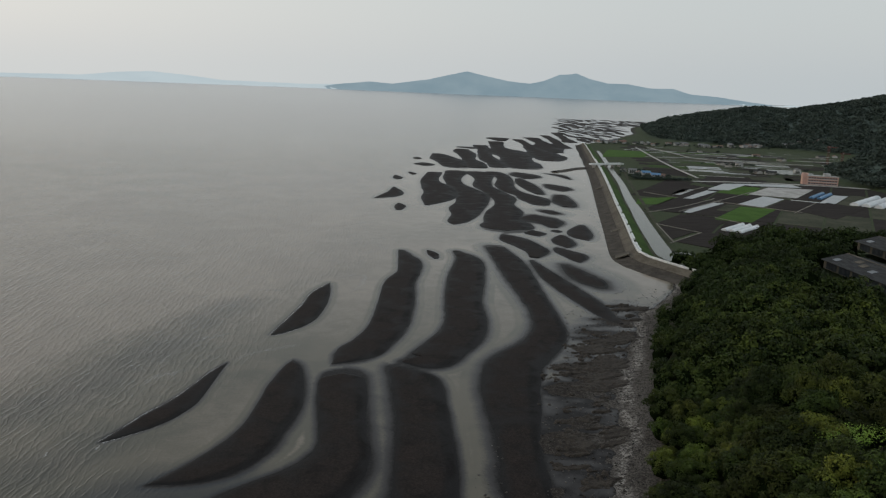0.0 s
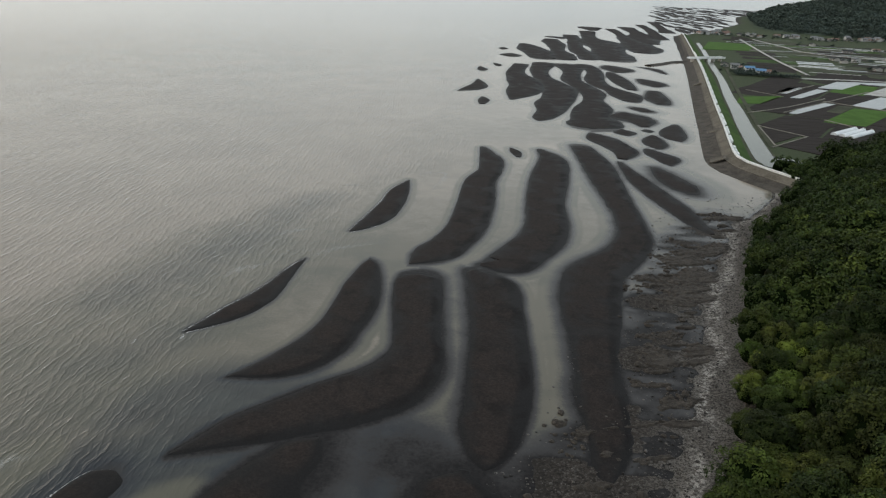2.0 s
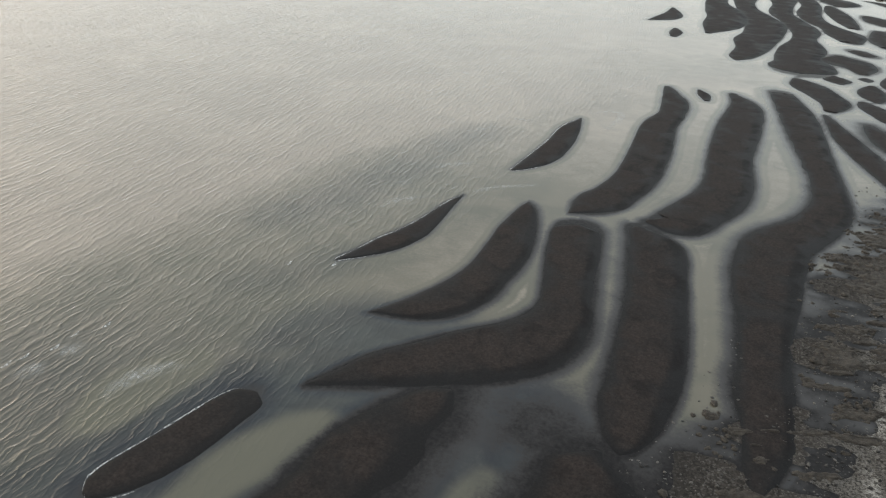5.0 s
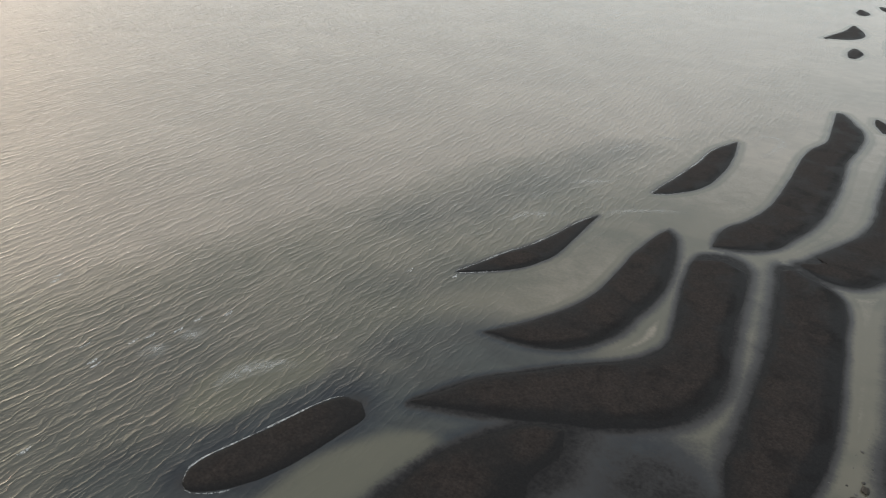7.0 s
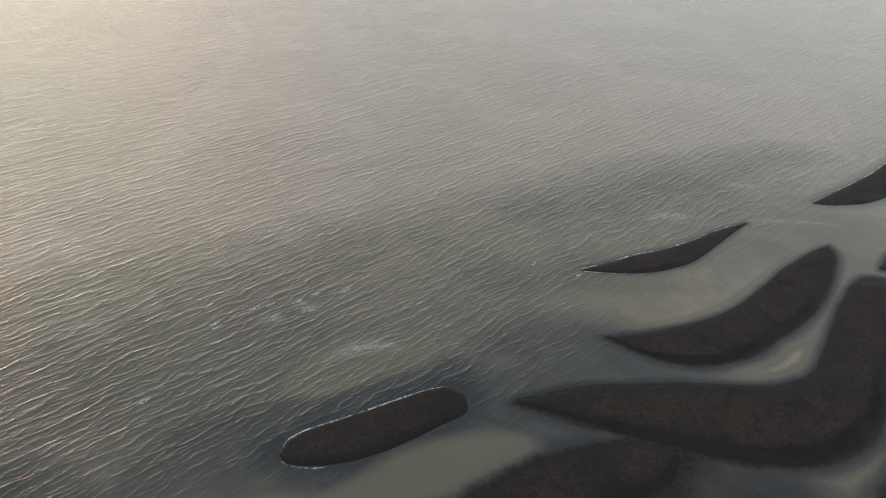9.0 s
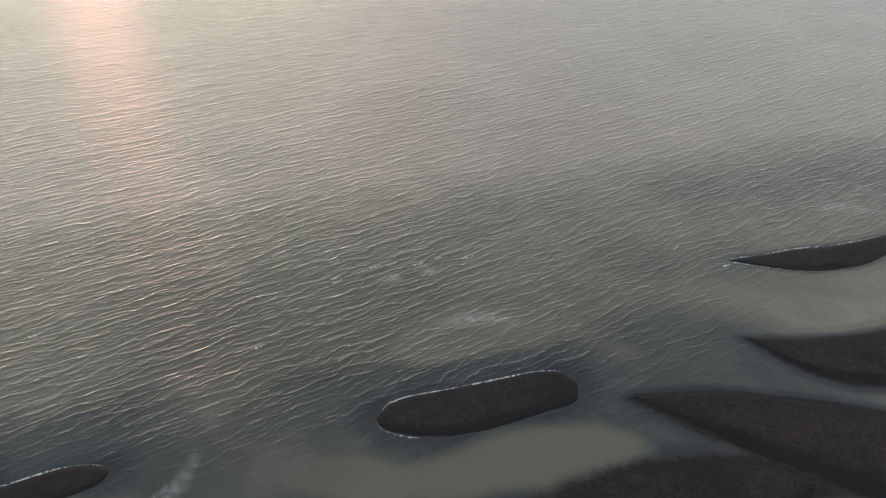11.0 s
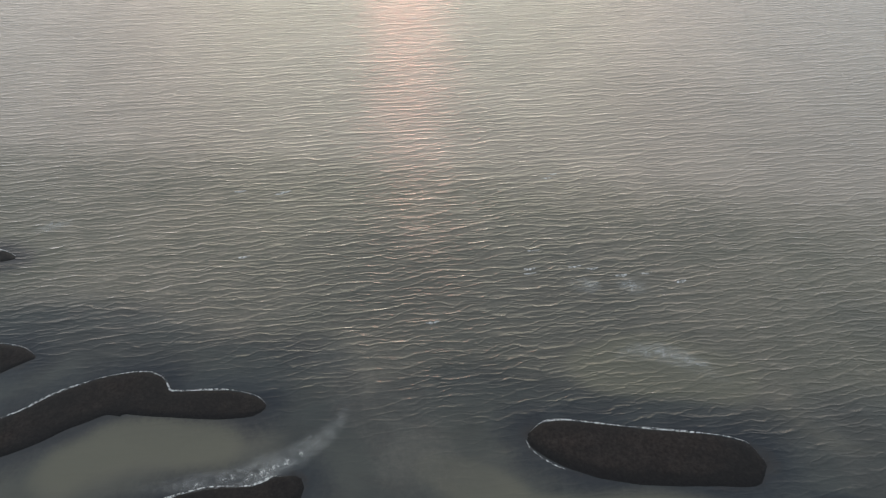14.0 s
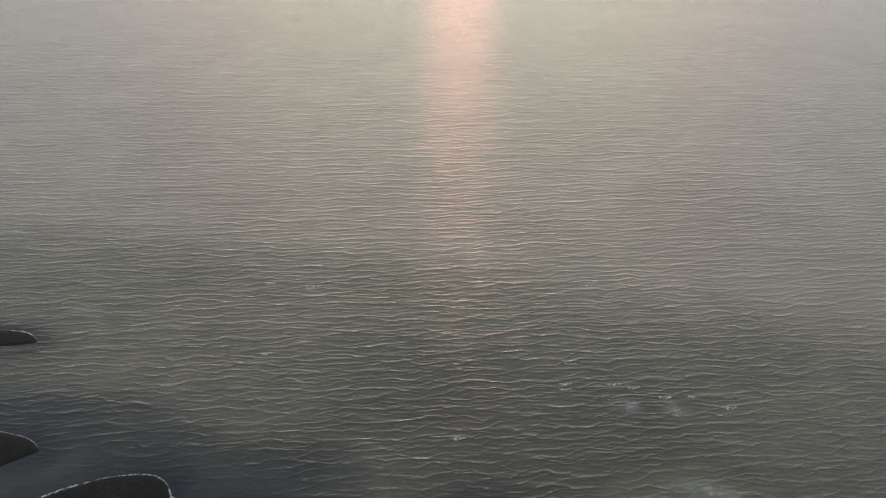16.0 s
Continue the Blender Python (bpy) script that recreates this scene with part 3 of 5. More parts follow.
for text, left, right in BARS:
    rows = [[float(q) for q in word.split(",")] for word in text.split()]
    far = rows[0][1] > 420
    for a, b in ((0, 1), (-1, -2)):                # round off blunt ends
        p, q = np.array(rows[a]), np.array(rows[b])
        if p[2] > 0.9:
            way = (p - q)[:2] / np.linalg.norm((p - q)[:2]) * p[2]
            extra = [[*(p[:2] + way * 0.5), p[2] * 0.8], [*(p[:2] + way * 0.85), p[2] * 0.1]]
            rows = extra[::-1] + rows if a == 0 else rows + extra
    sp = spline(rows, 3.0 if far else 0.75)
    if far:                                        # far bars wind a little
        sp[:, 0] += 0.35 * sp[:, 2] * np_noise(sp[:, 1], sp[:, 0] * 0, 75, 2, 4)
        sp[:, 2] *= 1.1 + 0.2 * np_noise(sp[:, 1], sp[:, 0] * 0, 60, 2, sp[0, 0])
    SPINES.append((sp, left, right, far))


def far_bars(count):
    """The many small bars of the far flats, strung along the coast."""
    rng = random.Random(5)
    made = []
    for i in range(count):
        y = 1190 + 74 * i + rng.uniform(-8, 8)
        east = np.interp(y, SHORE[:, 0], SHORE[:, 1]) - 14
        x = np.interp(y, [1150, 1300, 1400, 1630, 1890], [205, 228, 225, 236, 300]) + rng.uniform(0, 12)
        while x < east:
            long_, wide, lean = rng.uniform(60, 115), rng.uniform(5.5, 9.5), rng.uniform(0.1, 0.3)
            top = y + rng.uniform(-24, 24)
            rows = [(x + lean * long_ * k + rng.uniform(-5, 5), top - long_ * k, max(0.6, wide * (1 - (2 * abs(k)) ** 3) + rng.uniform(-1.5, 1.5))) for k in (-0.5, -0.25, 0, 0.25, 0.5)]
            made.append((spline(rows, 9.0), 0.1, 0.06, True))
            x += rng.uniform(17, 27)
    return made


FAR_SPINES = far_bars(12)

# clear slate-coloured water over dark shoals, and olive pools: spine and half-width
SHOALS = ["-57,129,4 -61,124.5,5 -66,119.5,4 -70,112,2", "-44,134,4 -50,130,5 -57,123,6 -57,113,6 -61,104,4", "-62,106,3 -70,101,3 -74,90,2 -77,78,3 -79,69,4 -76,62,5",
          "-66,40,6 -72,48,8 -77,57,9 -80,66,5", "-105,-14,3 -103,1,5 -100,12,6 -93,24,5 -89,38,6 -81,43,5", "-92,-4,4 -96,8,4 -94,20,4", "-80,40,3 -74,45,5 -66,56,5 -60,60,4", "-20,116,3 -14,106,6 -18,92,6 -24,78,6 -30,64,6", "-66,62,5 -59.6,72,9 -58,80,10 -55,88,10 -51,96,8 -48,102,4"]
FAINT = ["-72,255,2 -75,249,3 -79,234,4 -83,215,4 -88,195,4 -94,174,3 -101,159,1", "-74,146,2 -79,138,3 -88,129,1", "-98,38,3 -96,51,7 -91,61,8 -81,67,7 -78,74,4", "-118,44,3 -115,53,5 -111,63,3", "-101,40,4 -98,54,6 -108,66,5 -116,71,2", "-106,83,2 -102,96,3"]
POOLS = ["-63,66,1 -59.6,72,2.5 -58.0,79,3.5 -55.5,87,3.5 -52.5,93,2.5 -50,97,1", "-77,10,2 -79.7,18,2.5 -77.4,28,2", "-70,56,2 -66,62,3 -62,66,2", "-84,84,3 -84,92,5 -80,101,4", "-21,96,2 -22,89,3 -24,80,3"]


def zone(texts):
    return [(spline([[float(q) for q in w.split(",")] for w in text.split()], 2.0), 1.0, 1.0, False) for text in texts]


def bar_depth(x, y, depth, spines, plain=False):
    """Lower depth to the flanks of each bar: metres of water, negative on the bars."""
    for sp, left, right, far in spines:
        reach = 30 if not far else 60
        lo, hi = sp[:, :2].min(0) - reach, sp[:, :2].max(0) + reach
        near = np.nonzero((x > lo[0]) & (x < hi[0]) & (y > lo[1]) & (y < hi[1]))[0]
        if not len(near):
            continue
        px, py = x[near], y[near]
        best, wide, side = np.full(len(near), 1e9), np.zeros(len(near)), np.zeros(len(near))
        for a, b in zip(sp[:-1], sp[1:]):
            d = b[:2] - a[:2]
            t = np.clip(((px - a[0]) * d[0] + (py - a[1]) * d[1]) / (d @ d + 1e-9), 0, 1)
            ox, oy = px - a[0] - t * d[0], py - a[1] - t * d[1]
            q = np.hypot(ox, oy) - (a[2] + (b[2] - a[2]) * t)
            hit = q < best
            best[hit], side[hit] = q[hit], ((d[0] * oy - d[1] * ox) * (-1 if d[1] > 0 else 1))[hit]
        slope = np.where(side < 0, left, right)
        rim = np.where(slope > 0.2, 0.09, 0.0)          # steep flanks drop off at once
        if not plain and sp[:, 1].max() < 100 and sp[0, 0] < -60:     # clear shallows round the outer islets
            slope, rim = np.minimum(slope, 0.03), 0.10
        gentle = slope if plain else np.minimum(slope, 0.11)
        depth[near] = np.minimum(depth[near], np.maximum(best * gentle + (0 if plain else rim), -0.3))
    return depth


wx, wy = polar_sheet((0, 20), RINGS, WIDE)
fx, fy = wx.ravel(), wy.ravel()
z0, _, s0 = ground_z(fx, fy)
z0 = z0 + 0.10 * np_noise(fx, fy, 35, 3, 31) * smooth(-160, -60, s0) * (s0 < -10)
blur = 2.5 * np_noise(fx, fy, 14, 3, 21)
far_off = np.full(len(fx), 30.0)
clearness = smooth(11, -5, bar_depth(fx, fy, far_off.copy(), zone(SHOALS), True) + blur)
clearness = np.maximum(clearness, 0.36 * smooth(11, -3, bar_depth(fx, fy, far_off.copy(), zone(FAINT), True) + 1.6 * blur))
clearness = np.maximum(clearness, 0.52 * smooth(-130, -96, fx + 12 * np_noise(fx, fy, 30, 3, 14)) * smooth(135, 85, fy + 10 * np_noise(fx, fy, 25, 2, 15)))
pool = smooth(3, -1.5, bar_depth(fx, fy, far_off.copy(), zone(POOLS), True) + blur)
deep = bar_depth(fx, fy, -z0, [(q[0][::2], *q[1:]) for q in SPINES] + FAR_SPINES)
front = np.interp(fy, [-200, -40, 0, 50, 100, 150, 200, 290, 350, 450, 700, 1000, 1500], [-135, -128, -104, -82, -62, -72, -60, -45, -28, -45, -40, -20, 80])
chop = 0.07 + 0.93 * smooth(20, -14, fx - front + 10 * np_noise(fx, fy, 40, 2, 9)) * smooth(0.04, 0.16, deep) * (1 - 0.8 * smooth(600, 1600, np.hypot(fx, fy)))
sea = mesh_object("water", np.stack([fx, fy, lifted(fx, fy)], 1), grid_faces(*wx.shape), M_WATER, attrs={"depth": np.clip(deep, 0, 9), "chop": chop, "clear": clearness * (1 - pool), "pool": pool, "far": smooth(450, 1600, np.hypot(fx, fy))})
tagged(sea, "calm silty grey-brown sea water with small wind waves", "water", kind="structure")


def build_bar(name, sp, left, right, rng, cross=33):
    """A low domed bank of sand along a spine: steep flanks to the sea, gentle ones that sink into the film of water."""
    d = np.gradient(sp[:, :2], axis=0)
    d /= np.linalg.norm(d, axis=1)[:, None] + 1e-9
    west = np.stack([d[:, 1], -d[:, 0]], 1)
    west = np.where(west[:, :1] < 0, west, -west)      # towards the sea
    k, w = np.arange(len(sp)) * 1.0, sp[:, 2]
    phase = rng.uniform(0, 99)
    rows = []
    for a in np.linspace(-1, 1, cross):
        slope = right + (left - right) * float(smooth(0.3, -0.3, a))
        soft = smooth(0.16, 0.05, np.array(slope))
        if abs(a) <= 0.75:
            q = abs(a) / 0.75
            off = q * w
            inside = w - off
            z = np.minimum(inside * min(slope, 0.13), 0.09) + 0.14 * (1 - q ** 2) * np.minimum(1, w / 4) * (1 - 0.6 * a) * (1.0 if sp[:, 1].max() > 100 else 0.3)
        else:
            run = min(0.5 / slope, 16) * (abs(a) - 0.75) / 0.25
            off, z = w + run, np.full(len(sp), -run * slope)
        off = off + min(1, abs(a) / 0.75) * (0.28 + 0.45 * soft) * np_noise(k, 0 * k + 7 * np.sign(a), 7, 4, phase) * np.minimum(1, w / 3)
        pos = sp[:, :2] + west * (off * -np.sign(a))[:, None]
        z = z + (0.012 + 0.03 * soft) * np_noise(pos[:, 0], pos[:, 1], 3.6, 4, 11) * smooth(-0.05, 0.0, z)
        rows.append(np.c_[pos, z])
    grid = np.stack(rows, 1)
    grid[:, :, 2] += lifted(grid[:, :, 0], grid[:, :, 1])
    damp = np.tile(smooth(0.1, 0.68, np.linspace(-1, 1, cross)), len(sp))
    return mesh_object(name, grid.reshape(-1, 3), grid_faces(len(sp), cross), M_SAND, attrs={"wet": damp})


def foam_edge(sp, parent):
    """A broken line of foam where small waves lap the seaward edge and curl round the outer end."""
    d = np.gradient(sp[:, :2], axis=0)
    d /= np.linalg.norm(d, axis=1)[:, None] + 1e-9
    west = np.stack([d[:, 1], -d[:, 0]], 1)
    west = np.where(west[:, :1] < 0, west, -west)
    sea, land = sp[:, :2] + west * (sp[:, 2:3] + 0.12), sp[:, :2] - west * (sp[:, 2:3] + 0.12)
    outer = sp[:, 1].argmin()                              # the end that meets the waves
    turn = max(3, len(sp) // 5)
    if outer == 0:
        path, way = np.vstack([land[turn:0:-1], sea]), np.vstack([-west[turn:0:-1], west])
    else:
        path, way = np.vstack([sea, land[:-turn:-1]]), np.vstack([west, -west[:-turn:-1]])
    k = np.arange(len(path)) * 1.0
    half = np.clip(0.18 + 0.26 * np_noise(k, 0 * k, 5, 3, len(sp)), 0.06, 0.55) * np.clip(np.sin(np.linspace(0.03, 3.11, len(path))) * 3, 0, 1)
    grid = np.stack([np.c_[path - way * half[:, None] * 0.5, 0 * k + 0.04], np.c_[path + way * half[:, None] * 0.3, 0 * k + 0.035], np.c_[path + way * half[:, None], 0 * k + 0.02]], 1)
    tagged(mesh_object("foam_edge", grid.reshape(-1, 3), grid_faces(len(path), 3), M_FOAM, parent), "thin white line of foam")


rng = random.Random(3)
for i, (sp, left, right, far) in enumerate(SPINES):
    ob = build_bar("sandbar", sp, left, right, rng)
    if left > 0.2 and sp[:, 1].min() < 300 and sp[:, 2].max() < 5.9:
        foam_edge(sp, ob)
    size = sp[:, 2].max()
    label = ("small dark sandbar islet surrounded by shallow water" if size < 4 else
             "long dark wet sandbar fading into a film of water" if min(left, right) < 0.06 else "crescent of dark wet sand standing clear of the water")
    tagged(ob, label, "sandbar", "sandbars of the tidal flat")
for sp, left, right, far in FAR_SPINES:
    ob = build_bar("sandbar", sp, left, right, rng, 11)
    tagged(ob, "thin far sandbar of the tidal flat in shallow water", "sandbar", "far sandbars")


# ---- foam on the water ----
STREAKS = [
    "-83.8,45.6 -80.7,45.2 -77.2,42.5 -73.6,37.1 -72.1,31.5 -71.8,25.3 -72.1,18.6", "-84.7,86.0 -86.5,88.4 -85.7,93.7 -82.4,98.1 -78.2,101.8",
    "-46.2,290.1 -40.0,299.7 -33.3,300.3 -33.5,286.5 -36.2,272.9", "-77.7,241.8 -75.8,251.9 -71.2,264.1", "-70.7,271.5 -66.2,273.3 -60.3,274.1",
    "-82.0,195.8 -79.7,197.3 -77.4,198.3", "-77.9,211.6 -71.7,218.1 -65.5,222.9", "-79.1,177.3 -76.8,184.1 -68.9,192.1", "-62.0,197.1 -53.6,207.0 -41.9,215.4",
    "-103.4,92.4 -101.8,95.1 -100.8,98.0", "-104.1,84.4 -103.2,87.2 -102.5,90.4", "-131.9,-10.1 -133.9,-6.6 -135.2,-2.8"]
CAPS = ["-109,79", "-108.5,87", "-107.6,90", "-105,94.5", "-105,99", "-102,104", "-242.5,75", "-140.5,92", "-142,27", "-140,35", "-119.3,29", "-97.5,60", "-165.7,-31",
        "-114.2,81", "-107.7,78.6", "-132.3,188", "-140.7,36", "-83.7,141", "-153,183.5", "-122.5,233", "-139,90.4", "-74.4,145"]


def patch_of_foam(name, pts, half, mat, label, seed):
    sp = spline(pts, 0.8)
    d = np.gradient(sp, axis=0)
    d /= np.linalg.norm(d, axis=1)[:, None] + 1e-9
    side = np.stack([d[:, 1], -d[:, 0]], 1)
    k = np.arange(len(sp)) * 1.0
    body = half * np.sin(np.linspace(0.12, 3.02, len(sp))) ** 0.6 * (1 + 0.5 * np_noise(k, 0 * k, 5, 3, seed))
    grid = np.stack([np.c_[sp + side * (o * body)[:, None], 0 * k + 0.03] for o in (-1, -0.55, -0.1, 0.45, 1)], 1)
    core = np.sin(np.linspace(0.0, math.pi, len(sp)))[:, None] * np.array([[0.0, 0.55, 1.0, 0.5, 0.0]])
    return tagged(mesh_object(name, grid.reshape(-1, 3), grid_faces(len(sp), 5), mat, attrs={"body": core.ravel()}), label, "foam", "foam on the sea")


for i, text in enumerate(STREAKS):
    pts = [[float(q) for q in w.split(",")] for w in text.split()]
    patch_of_foam("foam_streak", pts, (2.2, 2.6, 2.2)[i] if i < 3 else 2.1, M_MILK, "faint pale streak of foam drifting on the water", i)
for i, text in enumerate(CAPS):
    x, y = (float(q) for q in text.split(","))
    patch_of_foam("whitecap", [(x, y - 1.1), (x + 0.25, y), (x - 0.1, y + 1.2)], 0.32 if x > -200 else 0.8, M_FOAM, "small white breaking wave crest", i + 40)


# ---- far mountains across the bay ----
def range_of(name, dist, profile, base, mat, label):
    """A mountain range from (azimuth, elevation angle) of its skyline."""
    prof = np.array(profile, dtype=float)
    az = np.arange(prof[0, 0], prof[-1, 0] + 0.01, 0.12)
    el = np.interp(az, prof[:, 0], prof[:, 1]) + 0.018 * np_noise(az * 10, az * 0, 4, 4, dist * 0.01) 
    rows = []
    for k in np.linspace(0, 1, 12):
        d = dist - 320 * (1 - k)
        foot = 80 + (dist - 320) * math.tan(radians(base)) - 6
        top_ = 80 + dist * np.tan(np.radians(el))
        z = foot + (top_ - foot) * k ** 1.1
        z = z + (1 - k) * k * 60 * np_noise(az * 12, az * 0 + k * 6, 5, 3, 2)
        rows.append(np.stack([d * np.sin(np.radians(az)), d * np.cos(np.radians(az)), z], 1))
    ob = mesh_object(name, np.stack(rows, 0).reshape(-1, 3), grid_faces(12, len(az)), mat)
    return tagged(ob, label, "mountain", kind="structure")


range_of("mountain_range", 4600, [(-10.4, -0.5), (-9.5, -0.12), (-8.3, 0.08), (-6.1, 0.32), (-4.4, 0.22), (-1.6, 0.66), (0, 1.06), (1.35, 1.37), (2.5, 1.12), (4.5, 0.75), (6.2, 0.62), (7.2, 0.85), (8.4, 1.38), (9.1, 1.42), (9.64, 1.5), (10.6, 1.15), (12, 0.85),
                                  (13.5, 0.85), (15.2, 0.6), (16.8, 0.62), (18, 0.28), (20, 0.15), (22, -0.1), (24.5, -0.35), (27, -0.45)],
         -0.62, M_FAR, "forested mountains across the bay, glowing with painted blue-grey haze")
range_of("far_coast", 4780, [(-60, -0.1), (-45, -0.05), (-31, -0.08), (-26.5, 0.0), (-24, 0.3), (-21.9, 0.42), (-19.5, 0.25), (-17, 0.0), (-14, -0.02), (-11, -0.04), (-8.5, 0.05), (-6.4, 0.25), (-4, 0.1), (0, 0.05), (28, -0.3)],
         -0.26, M_FARTHER, "coast and low hills paled by painted, glowing haze")


# ---- trees ----
def crown_arrays(rng, radius, height, clumps, leaf, lobes=9):
    """Leaf clumps as bent quads over a lumpy crown; returns vertices, quads and, for each vertex, painted light that
    brightens the top.
    """
    balls = [(Vector((0, 0, height * 0.5)), radius * 0.62)]
    for k in range(lobes):
        a, q = rng.uniform(0, 6.283), math.sqrt(rng.uniform(0.02, 0.8))
        balls.append((Vector((math.cos(a) * radius * q, math.sin(a) * radius * q, height * (0.88 - 0.42 * q * q + rng.uniform(-0.1, 0.08)))), radius * rng.uniform(0.15, 0.34)))
    verts, faces, lit_tone = [], [], []
    while len(faces) < clumps:
        c, r = rng.choice(balls)
        d = Vector((rng.gauss(0, 1), rng.gauss(0, 1), rng.gauss(0.45, 0.9))).normalized()
        if d.z < -0.3:
            continue
        p = c + d * r * rng.uniform(0.82, 1.16)
        if any((p - c2).length < r2 * 0.8 for c2, r2 in balls):
            continue
        nrm = (d + Vector((rng.uniform(-0.45, 0.45), rng.uniform(-0.45, 0.45), rng.uniform(0, 0.5)))).normalized()
        t1 = nrm.orthogonal().normalized()
        t1.rotate(Matrix.Rotation(rng.uniform(0, 6.28), 3, nrm))
        t2 = nrm.cross(t1)
        s1, s2 = leaf * rng.uniform(0.6, 1.3), leaf * rng.uniform(0.6, 1.3)
        i = len(verts)
        verts += [p - t1 * s1, p - t2 * s2 + nrm * s1 * 0.3, p + t1 * s1 - nrm * s1 * 0.25, p + t2 * s2]
        faces.append((i, i + 1, i + 2, i + 3))
        lit_tone += [max(0.0, min(1.0, (p.z / height - 0.55) * 1.2))] * 4
    return np.array([tuple(q) for q in verts]), np.array(faces), np.array(lit_tone)


def core_mesh(rng, radius, height):
    bm = bmesh.new()
    bmesh.ops.create_icosphere(bm, subdivisions=2, radius=1)
    for q in bm.verts:
        k = 1 + 0.18 * noise.noise(q.co * 1.7 + Vector((rng.random() * 9, 0, 0)))
        q.co = Vector((q.co.x * radius * 0.66 * k, q.co.y * radius * 0.66 * k, height * (0.46 + 0.32 * q.co.z * k)))
    return bm


def trunk_mesh(rng, height):
    bm = bmesh.new()
    for k in range(4):
        a, lean = rng.uniform(0, 6.28), (0.06 if k == 0 else 0.55)
        base, tip = Vector((0, 0, 0 if k == 0 else height * 0.25)), Vector((math.cos(a) * lean * height * 0.4, math.sin(a) * lean * height * 0.4, height * (0.62 if k == 0 else 0.6)))
        m = look(base, tip) @ pose(0, 0, -(tip - base).length / 2)
        bmesh.ops.create_cone(bm, cap_ends=True, segments=7, radius1=0.07, radius2=0.26 if k == 0 else 0.13, depth=(tip - base).length, matrix=m)
    return bm


rng = random.Random(21)
TREES = []
for k in range(7):
    radius, height = rng.uniform(4.2, 5.8), rng.uniform(9, 12)
    tree = new("tree")
    vs, fs, lit_tone = crown_arrays(rng, radius, height, 3600, 0.19, 30)
    mesh_object("crown", vs, fs, M_LEAF_PALE if k in (2, 5) else M_LEAF, tree, False, {"lit_tone": lit_tone})
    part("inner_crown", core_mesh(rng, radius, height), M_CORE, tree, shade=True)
    part("trunk", trunk_mesh(rng, height), M_BARK, tree)
    tagged(tree, "broadleaf tree with a yellow-green crown on the slope" if k in (2, 5) else "broadleaf tree with a dense dark green crown on the slope", "tree", "trees of the coastal wood")
    TREES.append(tree)

SHEDS = [(187, 272), (160, 246)]


def clear(x, y):
    return (any(-24 < x - a < 14.5 and abs(y - b) < 33 for a, b in SHEDS) or (abs(x - 80) < 9 and abs(y - 118) < 10))


spots = []
for i in range(46):
    for j in range(58):
        y = 62 + j * 5.0 + rng.uniform(-2.2, 2.2)
        x = np.interp(y, SHORE[:, 0], SHORE[:, 1]) + 7.5 + i * 5.4 + rng.uniform(-2.3, 2.3)
        if math.degrees(math.atan2(x, y)) > 36 or y + 0.12 * (x - 120) > 333 or clear(x, y):
            continue
        spots.append((x, y))
near_spots = [q for q in spots if inland(np.array([q[0]]), np.array([q[1]]))[0] < 80 and 84 < q[1] < 260]
near_set = set(sorted(near_spots, key=lambda q: math.hypot(q[0], q[1]))[:112])
used = [False] * len(TREES)
wood_v, wood_f, wood_t, count = [], [], [], 0
FAR_CROWNS = [crown_arrays(rng, 4.9, 10.5, 520, 0.34, 24) for k in range(5)]
CORES = [core_mesh(rng, 4.9, 10.5) for k in range(2)]
CORE_ARRAYS = [(np.array([tuple(q.co) for q in bm.verts]), np.array([[q.index for q in f.verts] for f in bm.faces])) for bm in CORES]
core_v, core_f, core_n = [], [], 0
for x, y in spots:
    s = float(inland(np.array([x]), np.array([y]))[0])
    z = float(ground_z(np.array([x]), np.array([y]))[0][0]) - 0.3
    size = (0.62 + 0.38 * min(1, max(0, s - 5) / 16)) * rng.uniform(0.78, 1.2)
    turn = rng.uniform(0, 6.283)
    if (x, y) in near_set:
        k = rng.randrange(len(TREES))
        m = Matrix.Translation((x, y, z)) @ Matrix.Rotation(turn, 4, "Z")
        if not used[k]:
            used[k] = True
            TREES[k].matrix_basis = m
        else:
            t = copy_thing(TREES[k], m)
            t.scale = (size, size, size * rng.uniform(0.85, 1.15))
    else:
        vs, fs, lit_tone = rng.choice(FAR_CROWNS)
        c, sn = math.cos(turn) * size, math.sin(turn) * size
        spin = np.array([[c, sn, 0], [-sn, c, 0], [0, 0, size * rng.uniform(0.85, 1.15)]])
        wood_v.append(vs @ spin + (x, y, z))
        wood_f.append(fs + count)
        wood_t.append(np.clip(lit_tone * rng.uniform(-0.2, 1.3) + rng.uniform(-0.25, 0.15) - 0.35 * smooth(190, 280, y), 0, 1))
        count += len(vs)
        vs, fs = rng.choice(CORE_ARRAYS)
        core_v.append(vs @ spin + (x, y, z))
        core_f.append(fs + core_n)
        core_n += len(vs)
wood = mesh_object("woodland", np.vstack(wood_v), np.vstack(wood_f), M_LEAF, None, False, {"lit_tone": np.concatenate(wood_t)})
tagged(wood, "dense evergreen broadleaf wood covering the headland", "woodland", kind="stuff")
# Cores inside the joined crowns, not ground cover; shade is painted in.
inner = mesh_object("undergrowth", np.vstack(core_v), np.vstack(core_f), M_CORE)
tagged(inner, "near-black crown cores inside the wood, shade painted into their colour", "undergrowth", kind="stuff")

# bright reeds in a clearing
vs, fs, lit_tone = crown_arrays(rng, 11, 2.6, 5200, 0.17, 30)
reeds = mesh_object("reed_bed", vs, fs, M_REED, None, False, {"lit_tone": lit_tone})
reeds.location = (80, 118, float(ground_z(np.array([80.0]), np.array([118.0]))[0][0]) + 1.5)
